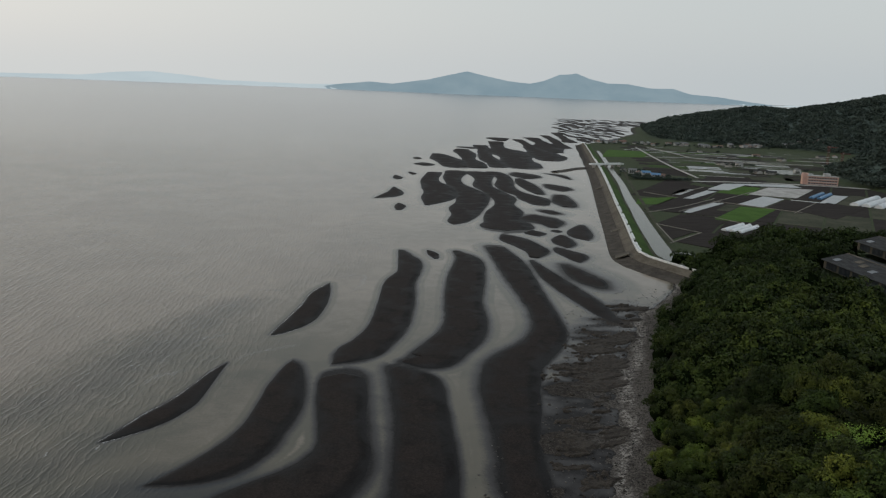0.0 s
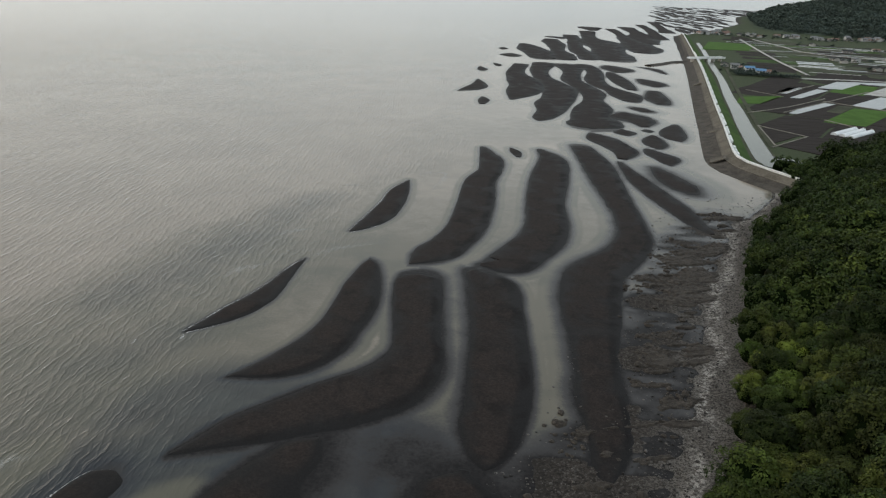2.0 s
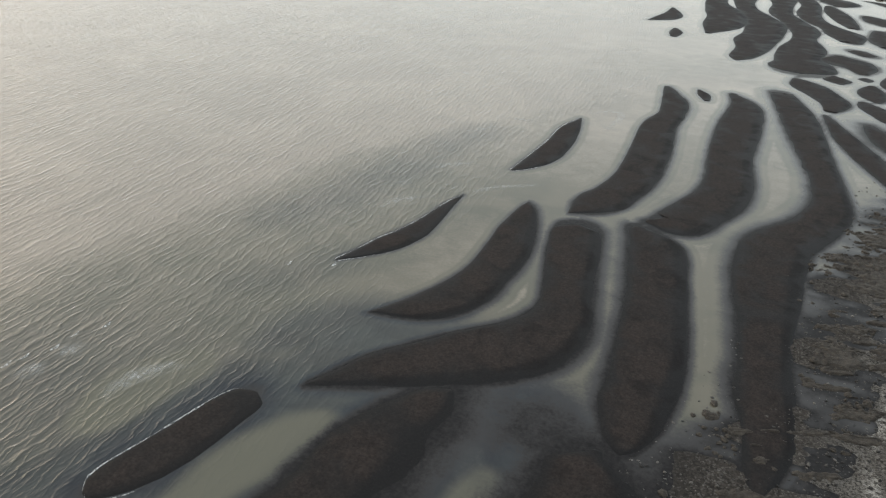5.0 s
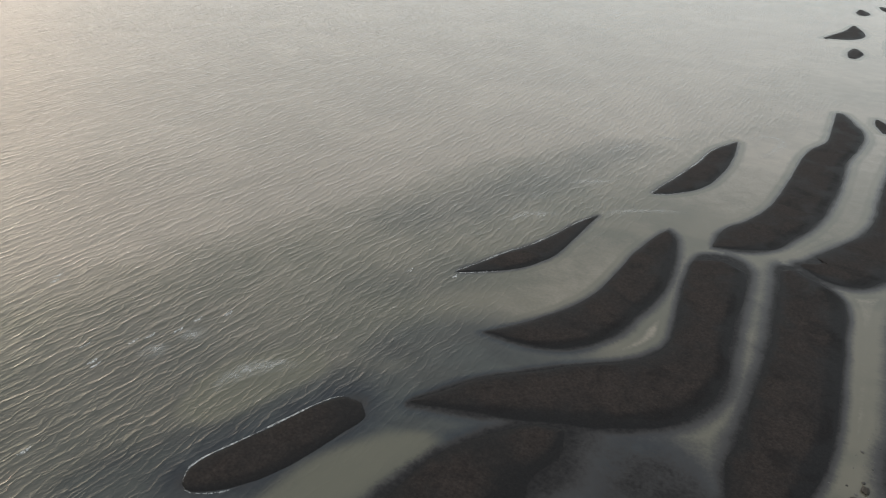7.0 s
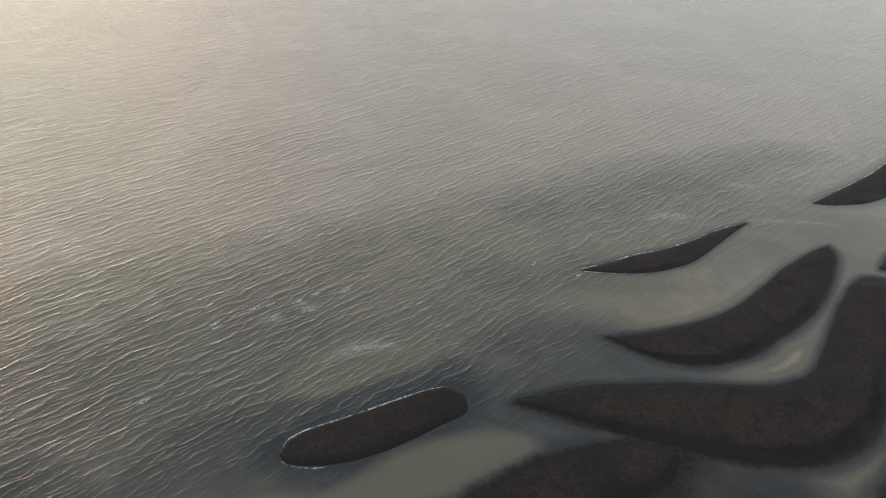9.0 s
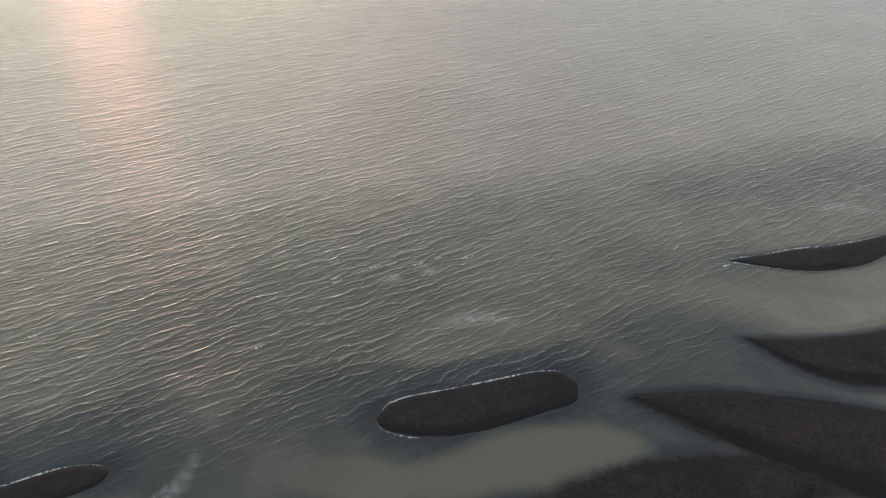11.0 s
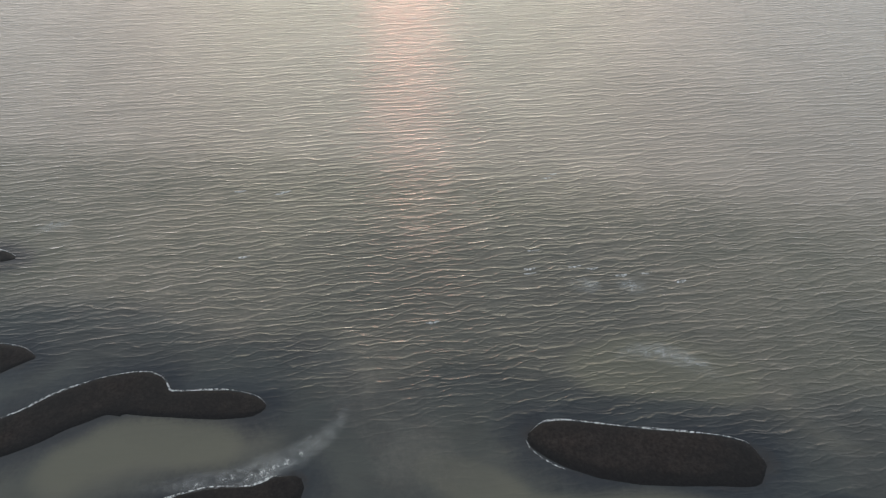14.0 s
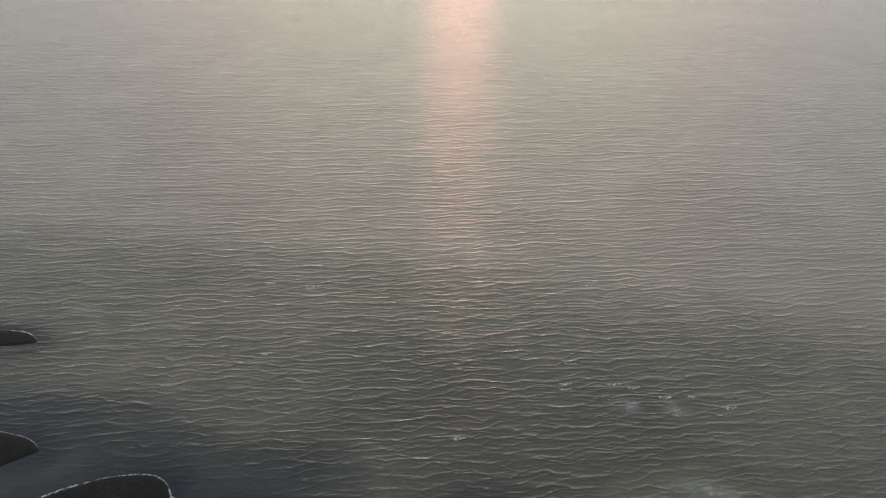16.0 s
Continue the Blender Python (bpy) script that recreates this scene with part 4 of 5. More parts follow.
tagged(reeds, "bright green reeds and bushes in a clearing of the wood", "reeds", kind="stuff")

# far wooded hills: one clump a tree
wood_v, wood_f, wood_t, count = [], [], [], 0
CLUMPS = [crown_arrays(rng, 6.8, 8, 60, 1.3, 8) for k in range(6)]
gen = np.random.RandomState(6)
az, r = np.radians(gen.uniform(13.8, 38, 24000)), gen.uniform(560, 2050, 24000)
hx, hy = r * np.sin(az), r * np.cos(az)
keep = hill(hx, hy) > 2.0
hx, hy = hx[keep][:7000], hy[keep][:7000]
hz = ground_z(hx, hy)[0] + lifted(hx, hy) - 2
for x, y, z in zip(hx, hy, hz):
    vs, fs, lit_tone = rng.choice(CLUMPS)
    turn, size = rng.uniform(0, 6.28), rng.uniform(0.7, 1.25)
    c, sn = math.cos(turn) * size, math.sin(turn) * size
    wood_v.append(vs @ np.array([[c, sn, 0], [-sn, c, 0], [0, 0, size]]) + (x, y, z))
    wood_f.append(fs + count)
    wood_t.append(np.clip(lit_tone * rng.uniform(0, 0.6), 0, 1))
    count += len(vs)
hillwood = mesh_object("hill_forest", np.vstack(wood_v), np.vstack(wood_f), M_LEAF_FAR, None, False, {"lit_tone": np.concatenate(wood_t)})
tagged(hillwood, "green forest on the far hills, paled by painted haze", "forest", kind="stuff")


# ---- seawall, canal and fields ----
def loft(name, path, profile, mat, parent=None, label=""):
    """A profile of (offset to the land, height) drawn along a path on the ground."""
    sp = spline(path, 6.0)
    d = np.gradient(sp, axis=0)
    d /= np.linalg.norm(d, axis=1)[:, None]
    side = np.stack([d[:, 1], -d[:, 0]], 1)
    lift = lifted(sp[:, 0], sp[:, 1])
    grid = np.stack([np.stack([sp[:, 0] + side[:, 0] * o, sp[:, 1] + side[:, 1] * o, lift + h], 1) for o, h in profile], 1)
    faces = grid_faces(len(sp), len(profile))
    ob = mesh_object(name, grid.reshape(-1, 3), faces[:, ::-1], mat, parent, False)
    return tagged(ob, label)


WALL = [(119, 305), (112, 317), (103, 333), (97.5, 350), (102, 385), (109, 428), (121, 505), (153, 706), (180, 893), (209, 1098), (215, 1150)]
seawall = tagged(new("seawall"), "long concrete seawall with a stained stone revetment", "seawall", kind="structure")
loft("foreshore_slope", WALL, [(-14.5, -0.6), (-12.0, 0.25), (-8.4, 0.9), (-4.9, 2.1), (-4.7, 1.6)], M_BEACH, seawall, "dark brown gravel slope")
loft("revetment", WALL, [(-4.85, 1.7), (-4.8, 2.35), (-4.0, 2.4), (-1.2, 4.4), (-0.3, 4.4), (-0.3, 3.0)], M_REVET, seawall, "tan weathered sloping revetment")
loft("parapet", WALL, [(-0.35, 3.8), (-0.35, 5.3), (0.45, 5.3), (0.45, 3.8)], M_WHITE, seawall, "pale concrete parapet")
loft("crown_road", WALL, [(0.4, 4.4), (2.0, 4.42), (2.0, 3.0)], M_SCRUB, seawall, "worn grassy crown path")
loft("grass_bank", WALL, [(1.95, 4.38), (3.4, 4.2), (7.5, 2.5), (10, 1.4)], M_GRASS, seawall, "green grassed inner bank")
# white blocks spaced along the wall's crown
line = spline(WALL, 6.0)
for i in range(8, 92):
    x, y = line[i]
    dx, dy = line[i + 1] - line[i - 1]
    if i % 4 != 3:
        bm = bmesh.new()
        bmesh.ops.create_cube(bm, size=1, matrix=Matrix.Diagonal((1.1, 4.2, 1.0, 1)))
        bmesh.ops.bevel(bm, geom=bm.edges[:], offset=0.08, segments=1)
        block = part("crown_block", bm, M_WHITE, seawall, "white concrete block")
        block.matrix_basis = pose(x + 1.2, y, 4.9, 0, 0, math.degrees(math.atan2(-dx, dy)))
# concrete steps on the revetment
for x, y, turn in ((105.5, 423, -8), (92.5, 353, -12), (135, 618, -9)):
    st = tagged(new("steps"), "worn concrete steps down the revetment to the flats", "steps", "steps of the seawall")
    for k in range(6):
        bm = bmesh.new()
        bmesh.ops.create_cube(bm, size=1, matrix=Matrix.Diagonal((1.1, 7.0, 0.5, 1)))
        bmesh.ops.bevel(bm, geom=bm.edges[:], offset=0.04, segments=1)
        part("step", bm, M_REVET, st).location = (-k * 1.1, 0, -k * 0.5)
    st.matrix_basis = pose(x, y, 3.3, 0, 0, turn)

M_POND = material("still_canal_water")
n = Nodes(M_POND)
v = n.coords()
b = n.add("BsdfPrincipled", {"Base Color": n.mix(n.noise(v, 0.05), (0.07, 0.078, 0.06), (0.095, 0.1, 0.08)), "Roughness": 0.2, "Specular IOR Level": 0.15,
                             "Normal": n.bump(n.noise(v, 1.2, 3.0), 0.12, 0.1)})
n.out(b.outputs[0])
CANAL = [(113, 344, 2.5), (112, 353, 5), (113.5, 365, 5.5), (117, 390, 5.4), (125, 445, 5.2), (134, 500, 4.8), (143, 560, 4), (160, 660, 3.4), (175, 765, 3.2), (196, 905, 3), (213, 1027, 2.6)]
sp = spline([(x, y, w * 0.85) for x, y, w in CANAL], 6.0)
d = np.gradient(sp[:, :2], axis=0)
d /= np.linalg.norm(d, axis=1)[:, None]
for name, w, z, mat, kind, label in (("canal_bank", 2.2, 2.32, M_SCRUB, "bank", "low weedy canal bank"), ("canal_water", 0.0, 2.42, M_POND, "water", "still grey-green canal water behind the seawall")):
    grid = np.stack([np.stack([sp[:, 0] + d[:, 1] * k * (sp[:, 2] + w), sp[:, 1] - d[:, 0] * k * (sp[:, 2] + w), np.full(len(sp), z - (0.5 if abs(k) == 1 and w else 0))], 1) for k in (-1, -0.85, 0.85, 1)], 1)
    tagged(mesh_object(name, grid.reshape(-1, 3), grid_faces(len(sp), 4)[:, ::-1], mat), label, kind, kind="structure")
grid = np.array([(108, 346, 2.43), (117, 334.8, 2.43), (126, 338, 2.43), (134, 350, 2.43), (126, 362, 2.43), (118, 366, 2.43)])
tagged(mesh_object("pond_water", grid, [(0, 1, 2, 3, 4, 5)], M_POND), "still pond water at the foot of the wooded hill", "water", kind="structure")


def field(name, mat, text, label, z=2.45):
    """A low slab of field from its corners."""
    q = [tuple(float(k) for k in w.split(",")) for w in text.split()]
    bm = bmesh.new()
    f = bm.faces.new([bm.verts.new((x, y, z)) for x, y in q])
    if f.normal.z < 0:
        f.normal_flip()
    f.normal_update()
    up = f.normal.z
    for w in bmesh.ops.extrude_face_region(bm, geom=[f])["geom"]:
        if isinstance(w, bmesh.types.BMVert):
            w.co.z -= 0.5
    bmesh.ops.recalc_face_normals(bm, faces=bm.faces[:])
    return tagged(part(name, bm, mat), label, "field", kind="structure")


PALE, DARK, GREEN = "field under pale plastic film", "bare dark ploughed field", "bright green crop field"
field("field_1", M_FILM, "230,634 263,683 287,686 249,633", PALE)
field("field_2", M_FILM, "189,570 227,626 234,621 196,569", PALE)
field("field_3", M_FILM, "185,591 205,627 219,631 193,590", PALE)
field("field_4", M_FILM, "164,500 207,552 214,550 171,497", PALE)
field("field_5", M_SCRUB, "195,514 214,545 224,542 202,509", "mottled half-covered field", 2.46)
field("field_6", M_FILM, "223,547 265,600 277,587 237,535", PALE, 2.47)
field("field_7", M_CONC, "256,610 298,666 338,662 292,597", "rows of grey plastic tunnels", 2.44)
field("field_8", M_FILM, "300,575 337,626 348,622 311,572", PALE)
field("field_9", M_RICE, "178,472 221,536 245,529 201,466", GREEN)
field("field_10", M_MUD, "140,504 180,568 207,563 164,495", DARK)
field("field_11", M_MUD, "132,446 162,490 186,467 155,425", DARK)
field("field_12", M_MUD, "128,392 153,423 180,416 150,372", DARK)
field("field_13", M_MUD, "132,441 127,397 152,427 156,436", DARK, 2.41)
field("field_14", M_RICE, "141,529 151,560 187,576 158,531", GREEN)
field("field_15", M_MUD, "156,599 204,668 232,657 186,586", DARK)
field("field_16", M_MUD, "217,549 260,612 264,601 226,549", DARK, 2.43)
field("field_17", M_MUD, "240,535 277,584 302,570 256,512", DARK)
field("field_18", M_MUD, "261,518 307,577 320,547 270,492", DARK)
field("field_19", M_SCRUB, "312,572 353,627 371,625 319,557", "yellowish fallow field", 2.41)
field("field_20", M_RICE, "200,935 233,1057 291,1045 259,953", GREEN, 2.6)
field("field_21", M_FILM, "275,687 286,674 332,672 333,696", PALE, 2.4)
# patchwork of plots
rng = random.Random(8)
k = 22
for i in range(-4, 12):
    for j in range(-4, 6):
        x, y = 141 + i * 25.5 + j * 33, 505 - i * 12.5 + j * 61
        mx, my = x + 28, y + 24
        if y < 370 or y > 690 or mx < np.interp(my, SHORE[:, 0], SHORE[:, 1]) + 46 or float(hill(np.array([mx]), np.array([my]))[0]) > 1.0:
            continue
        mat, lab = rng.choice([(M_MUD, DARK)] * 7 + [(M_SCRUB, "dull fallow field"), (M_RICE, GREEN), (M_POND, "flooded paddy field")])
        field("field_%d" % k, mat, "%.1f,%.1f %.1f,%.1f %.1f,%.1f %.1f,%.1f" % (x, y, x + 23.9, y - 11.7, x + 56, y + 47.4, x + 32, y + 59), lab, 2.36)
        k += 1
for i in range(13):
    for j in range(16):
        x, y = 205 + i * 46 + j * 5 + rng.uniform(-9, 9), 700 + j * 31 + rng.uniform(-3, 3)
        if x < 20 + np.interp(y, SHORE[:, 0], SHORE[:, 1]) + 30 or float(hill(np.array([x + 20]), np.array([y]))[0]) > 1.5 or (200 < x < 290 and 930 < y < 1060):
            continue
        w, h = rng.uniform(36, 45), rng.uniform(20, 29)
        mat, lab = rng.choice([(M_MUD, DARK), (M_MUD, DARK), (M_MUD, DARK), (M_SCRUB, "dull fallow field"), (M_SCRUB, "dull fallow field"), (M_GRASS, "grass plot"), (M_FILM, PALE), (M_POND, "flooded paddy field")])
        if mat in (M_POND, M_FILM) and rng.random() < 0.6:
            mat, lab = M_MUD, DARK
        field("field_%d" % k, mat, "%.1f,%.1f %.1f,%.1f %.1f,%.1f %.1f,%.1f" % (x, y, x + w, y - 4, x + w + 7, y + h - 4, x + 7, y + h), lab, 2.3 + 0.6 * smooth(900, 1300, y))
        k += 1


for i in range(120):
    x, y = rng.uniform(225, 640), rng.uniform(715, 1165)
    if x < np.interp(y, SHORE[:, 0], SHORE[:, 1]) + 60 or float(hill(np.array([x + 20]), np.array([y]))[0]) > 1.5:
        continue
    w, h = rng.uniform(18, 85), rng.uniform(1.6, 5)
    mat, lab = rng.choice([(M_FILM, "narrow strip of field under pale film"), (M_SCRUB, "narrow fallow strip of field"), (M_POND, "narrow flooded strip of field"), (M_CONC, "narrow pale field path")])
    field("field_%d" % k, mat, "%.1f,%.1f %.1f,%.1f %.1f,%.1f %.1f,%.1f" % (x, y, x + w, y - 0.1 * w, x + w + 1, y - 0.1 * w + h, x + 1, y + h), lab, 2.36 + 0.65 * smooth(900, 1300, y) + 0.002 * (i % 40))
    k += 1


def strip(name, text, half, z, mat, label, category):
    p = np.array([[float(q) for q in w.split(",")] for w in text.split()])
    sp = spline(p, 20)
    d = np.gradient(sp, axis=0)
    d /= np.linalg.norm(d, axis=1)[:, None]
    grid = np.stack([np.stack([sp[:, 0] + d[:, 1] * o * half, sp[:, 1] - d[:, 0] * o * half, np.full(len(sp), z - (0.4 if abs(o) > 1 else 0))], 1) for o in (-1.15, -1, 1, 1.15)], 1)
    return tagged(mesh_object(name, grid.reshape(-1, 3), grid_faces(len(sp), 4)[:, ::-1], mat, None, False), label, category, kind="structure")


strip("road_1", "251,719 255,780 258,827 272,960 292,1127", 1.3, 3.0, M_CONC, "pale narrow farm road", "road")
strip("road_2", "312,1136 322,1040 333,952 420,900", 1.2, 3.05, M_CONC, "pale narrow farm road", "road")
strip("road_3", "236,692 300,700 380,690 430,672", 1.8, 2.75, M_CONC, "pale road beside the factory", "road")
strip("road_4", "124,386 133,446 143,505 152,560 168,655 186,755", 1.2, 2.62, M_SCRUB, "grassy farm track beside the canal", "track")

for i, text in enumerate(("133,447 152,422", "124,387 138,404 153,422", "165,599 185,572", "139,491 173,523 215,574", "163,499 215,563 267,627", "182,480 192,462", "250,512 272,541 295,571", "186,588 232,648", "209,560 258,516", "127,392 133,446")):
    strip("farm_path_%d" % (i + 1), text, 0.38, 2.66 + 0.01 * i, M_PATH, "narrow pale path between the fields", "path")
groyne = loft("groyne", [(112, 748), (126, 766), (142, 790), (158, 802)], [(-6, -0.5), (-3.4, 0.7), (-1.2, 1.3), (1.4, 1.2), (3.2, 0.6), (6, -0.5)], M_ROCK)
tagged(groyne, "low dark rubble groyne running out from the sluice", "groyne", kind="structure")

# ---- buildings ----
M_ROOF = surface("grey_roof_tiles", (0.09, 0.09, 0.09), (0.17, 0.17, 0.17), 0.5, 0.7)
M_BLUE = surface("blue_metal_roof", (0.06, 0.15, 0.26), (0.09, 0.2, 0.34), 0.5, 0.5)
M_BROWN = surface("brown_roof_tiles", (0.11, 0.06, 0.045), (0.2, 0.12, 0.09), 0.5, 0.7)
M_PLASTER = surface("white_plaster", (0.3, 0.295, 0.28), (0.46, 0.455, 0.44), 0.3, 0.7)
M_PINK = surface("faded_pink_render", (0.42, 0.26, 0.21), (0.52, 0.33, 0.27), 0.3, 0.8)
M_PANE = surface("window_glass_and_opening_shade", (0.02, 0.025, 0.03), (0.05, 0.055, 0.06), 0.5, 0.15, spec=0.5)
M_RED = surface("red_oxide_paint", (0.12, 0.045, 0.035), (0.18, 0.07, 0.055), 0.5, 0.6)
M_SHED = surface("dull_corrugated_roof", (0.022, 0.022, 0.022), (0.062, 0.062, 0.061), 0.25, 0.9, spec=0.05, stretch=(1, 5, 1))
M_TUNNEL = surface("white_plastic_tunnel", (0.5, 0.52, 0.53), (0.66, 0.67, 0.67), 0.2, 0.4)


def box(sx, sy, sz, x=0.0, y=0.0, z=0.0, bevel=0.03):
    bm = bmesh.new()
    bmesh.ops.create_cube(bm, size=1, matrix=Matrix.Translation((x, y, z + sz / 2)) @ Matrix.Diagonal((sx, sy, sz, 1)))
    if bevel:
        bmesh.ops.bevel(bm, geom=bm.edges[:], offset=bevel, segments=1)
    return bm


def gable(sx, sy, rise, z, over=0.6, thick=0.25):
    """A gabled roof with its ridge along x."""
    bm = bmesh.new()
    a, b = sx / 2 + over, sy / 2 + over
    drop = rise * over / (sy / 2)
    prof = [(-b, z - drop), (0, z + rise), (b, z - drop), (b, z - drop - thick), (0, z + rise - thick), (-b, z - drop - thick)]
    ends = [[bm.verts.new((x, y, h)) for y, h in prof] for x in (-a, a)]
    for i in range(6):
        bm.faces.new((ends[0][i], ends[0][(i + 1) % 6], ends[1][(i + 1) % 6], ends[1][i]))
    for e in ends:
        bm.faces.new((e[0], e[1], e[4], e[5]))
        bm.faces.new((e[1], e[2], e[3], e[4]))
    bmesh.ops.recalc_face_normals(bm, faces=bm.faces[:])
    return bm


def house(sx, sy, tall, wall_mat, roof_mat, label):
    h = tagged(new("house"), label, "house", "houses of the village")
    bm = box(sx, sy, tall)
    for x in (-sx / 2, sx / 2):
        bm.faces.new([bm.verts.new((x * 0.998, y, z)) for y, z in ((-sy / 2, tall - 0.05), (sy / 2, tall - 0.05), (0, tall + sy * 0.21))])
    part("wall", bm, wall_mat, h)
    part("roof", gable(sx, sy, sy * 0.22, tall), roof_mat, h)
    for k in range(3):
        part("window", box(sx * 0.16, 0.12, 1.3, (k - 1) * sx * 0.28, -sy / 2 - 0.03, 1.0, 0.01), M_PANE, h)
    if tall > 4:
        for k in range(3):
            part("window", box(sx * 0.16, 0.12, 1.2, (k - 1) * sx * 0.28, -sy / 2 - 0.03, 3.7, 0.01), M_PANE, h)
    part("door", box(1.0, 0.14, 2.0, sx * 0.42, -sy / 2 - 0.03, 0.05, 0.01), M_BROWN, h)
    return h


KINDS = [house(11, 8, 5.6, M_PLASTER, M_ROOF, "two-storey white house with a grey tiled roof"),
         house(13, 8, 3.2, M_PLASTER, M_BROWN, "low white house with a brown tiled roof"),
         house(12, 9, 5.4, M_PLASTER, M_BLUE, "two-storey house with a blue metal roof"),
         house(16, 9, 3.6, M_CONC, M_SHED, "long grey farm shed with a metal roof")]
PLACES = [(191, 742, 0), (186, 760, 3), (199, 722, 2), (204, 704, 2), (212, 716, 1), (196, 735, 1), (410, 679, 0), (332, 880, 3), (333, 856, 3), (350, 868, 0), (341, 794, 3), (352, 786, 3), (396, 818, 0)]
rng = random.Random(4)
for base, count in (((260, 1204), 7), ((276, 1213), 6), ((295, 1236), 6), ((326, 1186), 6), ((382, 1202), 7), ((424, 1190), 6), ((481, 1205), 7), ((522, 1215), 7), ((569, 1215), 6), ((612, 1220), 7)):
    for i in range(count):
        PLACES.append((base[0] + rng.uniform(-20, 20), base[1] + rng.uniform(-16, 10), rng.choice((0, 0, 1, 1, 1, 3))))
for i in range(7):
    PLACES.append((rng.uniform(330, 600), rng.uniform(960, 1150), rng.choice((1, 3, 3))))
placed = [False] * 4
for x, y, kind in PLACES:
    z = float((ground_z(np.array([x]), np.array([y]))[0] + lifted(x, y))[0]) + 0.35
    m = pose(x, y, z, 0, 0, rng.choice((-10, 8, 80, -82)) + rng.uniform(-6, 6))
    if placed[kind]:
        home = copy_thing(KINDS[kind], m)
    else:
        home, placed[kind], KINDS[kind].matrix_basis = KINDS[kind], True, m
    home.scale = (0.72, 0.72, 0.72)

# hedges and garden trees on the plain
gen = np.random.RandomState(9)
hedge_v, hedge_f, hedge_t, count = [], [], [], 0
for i in range(330):
    if i < 90:
        x, y = 180 + gen.rand() * 45, 690 + gen.rand() * 40
        if i % 2:
            x, y = 180 + (i % 60) * 0.9, 690 + 4 * gen.rand()
    else:
        j = gen.randint(len(PLACES))
        x, y = PLACES[j][0] + gen.normal(0, 16), PLACES[j][1] + gen.normal(0, 14)
    vs, fs, lit_tone = CLUMPS[i % 6]
    size, z = gen.uniform(0.22, 0.55), float((ground_z(np.array([x]), np.array([y]))[0] + lifted(x, y))[0])
    hedge_v.append(vs * size + (x, y, z - 0.5))
    hedge_f.append(fs + count)
    hedge_t.append(np.clip(lit_tone * gen.uniform(0, 1), 0, 1))
    count += len(vs)
# Hedges share the far foliage, with haze painted into its colour.
hedge = mesh_object("hedgerow", np.vstack(hedge_v), np.vstack(hedge_f), M_LEAF_FAR, None, False, {"lit_tone": np.concatenate(hedge_t)})
tagged(hedge, "dark green hedges and garden trees round the houses", "hedge", kind="stuff")

factory = tagged(new("factory_building"), "three-storey faded pink building with rows of windows", "building")
part("wall", box(38, 13, 10.5), M_PINK, factory)
part("roof", box(39, 14, 0.5, 0, 0, 10.5), M_CONC, factory, "flat concrete roof")
part("stair_tower", box(6, 9, 13.5, -21, 0, 0), M_PINK, factory)
part("roof_room", box(8, 6, 3, 6, 1, 11), M_PLASTER, factory, "white roof room")
for storey in range(3):
    part("sill_band", box(37, 0.3, 0.5, 0, -6.55, 0.7 + storey * 3.3, 0.02), M_PLASTER, factory, "pale band")
    for k in range(11):
        part("window", box(2.3, 0.14, 1.5, -16 + k * 3.2, -6.55, 1.3 + storey * 3.3, 0.01), M_PANE, factory)
factory.matrix_basis = pose(366, 705, 2.4, 0, 0, -12)
factory.scale = (0.74, 0.74, 0.8)

for x, y, tall in ((443, 846, 30), (452, 832, 24)):
    mast = tagged(new("lattice_mast"), "tall red lattice crane mast beside the factory", "crane", "crane masts")
    for k in range(4):
        part("leg", box(0.25, 0.25, tall, (k % 2 - 0.5) * 1.8, (k // 2 - 0.5) * 1.8), M_RED, mast)
    for k in range(int(tall / 3)):
        part("brace", box(2.0, 2.0, 0.18, 0, 0, 1.5 + k * 3.0), M_PLASTER if k % 2 else M_RED, mast)
    part("jib", box(12, 0.6, 0.8, 3, 0, tall - 2), M_RED, mast)
    mast.matrix_basis = pose(x, y, 2.4)
for x, y in ((448, 814), (452, 817)):
    tank = tagged(new("silo"), "white cylindrical silo with a domed top", "silo", "silos")
    bm = bmesh.new()
    bmesh.ops.create_cone(bm, cap_ends=True, segments=20, radius1=1.8, radius2=1.8, depth=9, matrix=Matrix.Translation((0, 0, 4.5)))
    part("shell", bm, M_PLASTER, tank, shade=False)
    bm = bmesh.new()
    bmesh.ops.create_cone(bm, cap_ends=True, segments=20, radius1=1.85, radius2=0.3, depth=1.2, matrix=Matrix.Translation((0, 0, 9.6)))
    part("roof", bm, M_CONC, tank)
    tank.matrix_basis = pose(x, y, 2.4)


def tunnel(length, radius):
    t = tagged(new("greenhouse"), "white plastic tunnel greenhouse beside dark fields", "greenhouse", "tunnel greenhouses")
    bm = bmesh.new()
    rows = []
    for i in range(13):
        x = (i / 12 - 0.5) * length
        r = radius * (1.0 if i % 2 else 0.985)
        rows.append([bm.verts.new((x, math.cos(a) * r, math.sin(a) * r * 0.8)) for a in np.linspace(0, math.pi, 11)])
    for a, b in zip(rows, rows[1:]):
        for k in range(10):
            bm.faces.new((a[k], a[k + 1], b[k + 1], b[k]))
    bm.faces.new(rows[0])
    bm.faces.new(rows[-1][::-1])
    part("cover", bm, M_TUNNEL, t, shade=False)
    part("door", box(0.1, 1.6, 1.8, length / 2 + 0.03), M_CONC, t)
    return t


long_tunnel = tunnel(70, 3.2)
long_tunnel.matrix_basis = pose(346, 591, 2.4, 0, 0, 47)
for k in range(1, 5):
    copy_thing(long_tunnel, pose(346 + k * 6.4, 591 - k * 5.5, 2.4, 0, 0, 47))
short_tunnel = tunnel(30, 1.8)
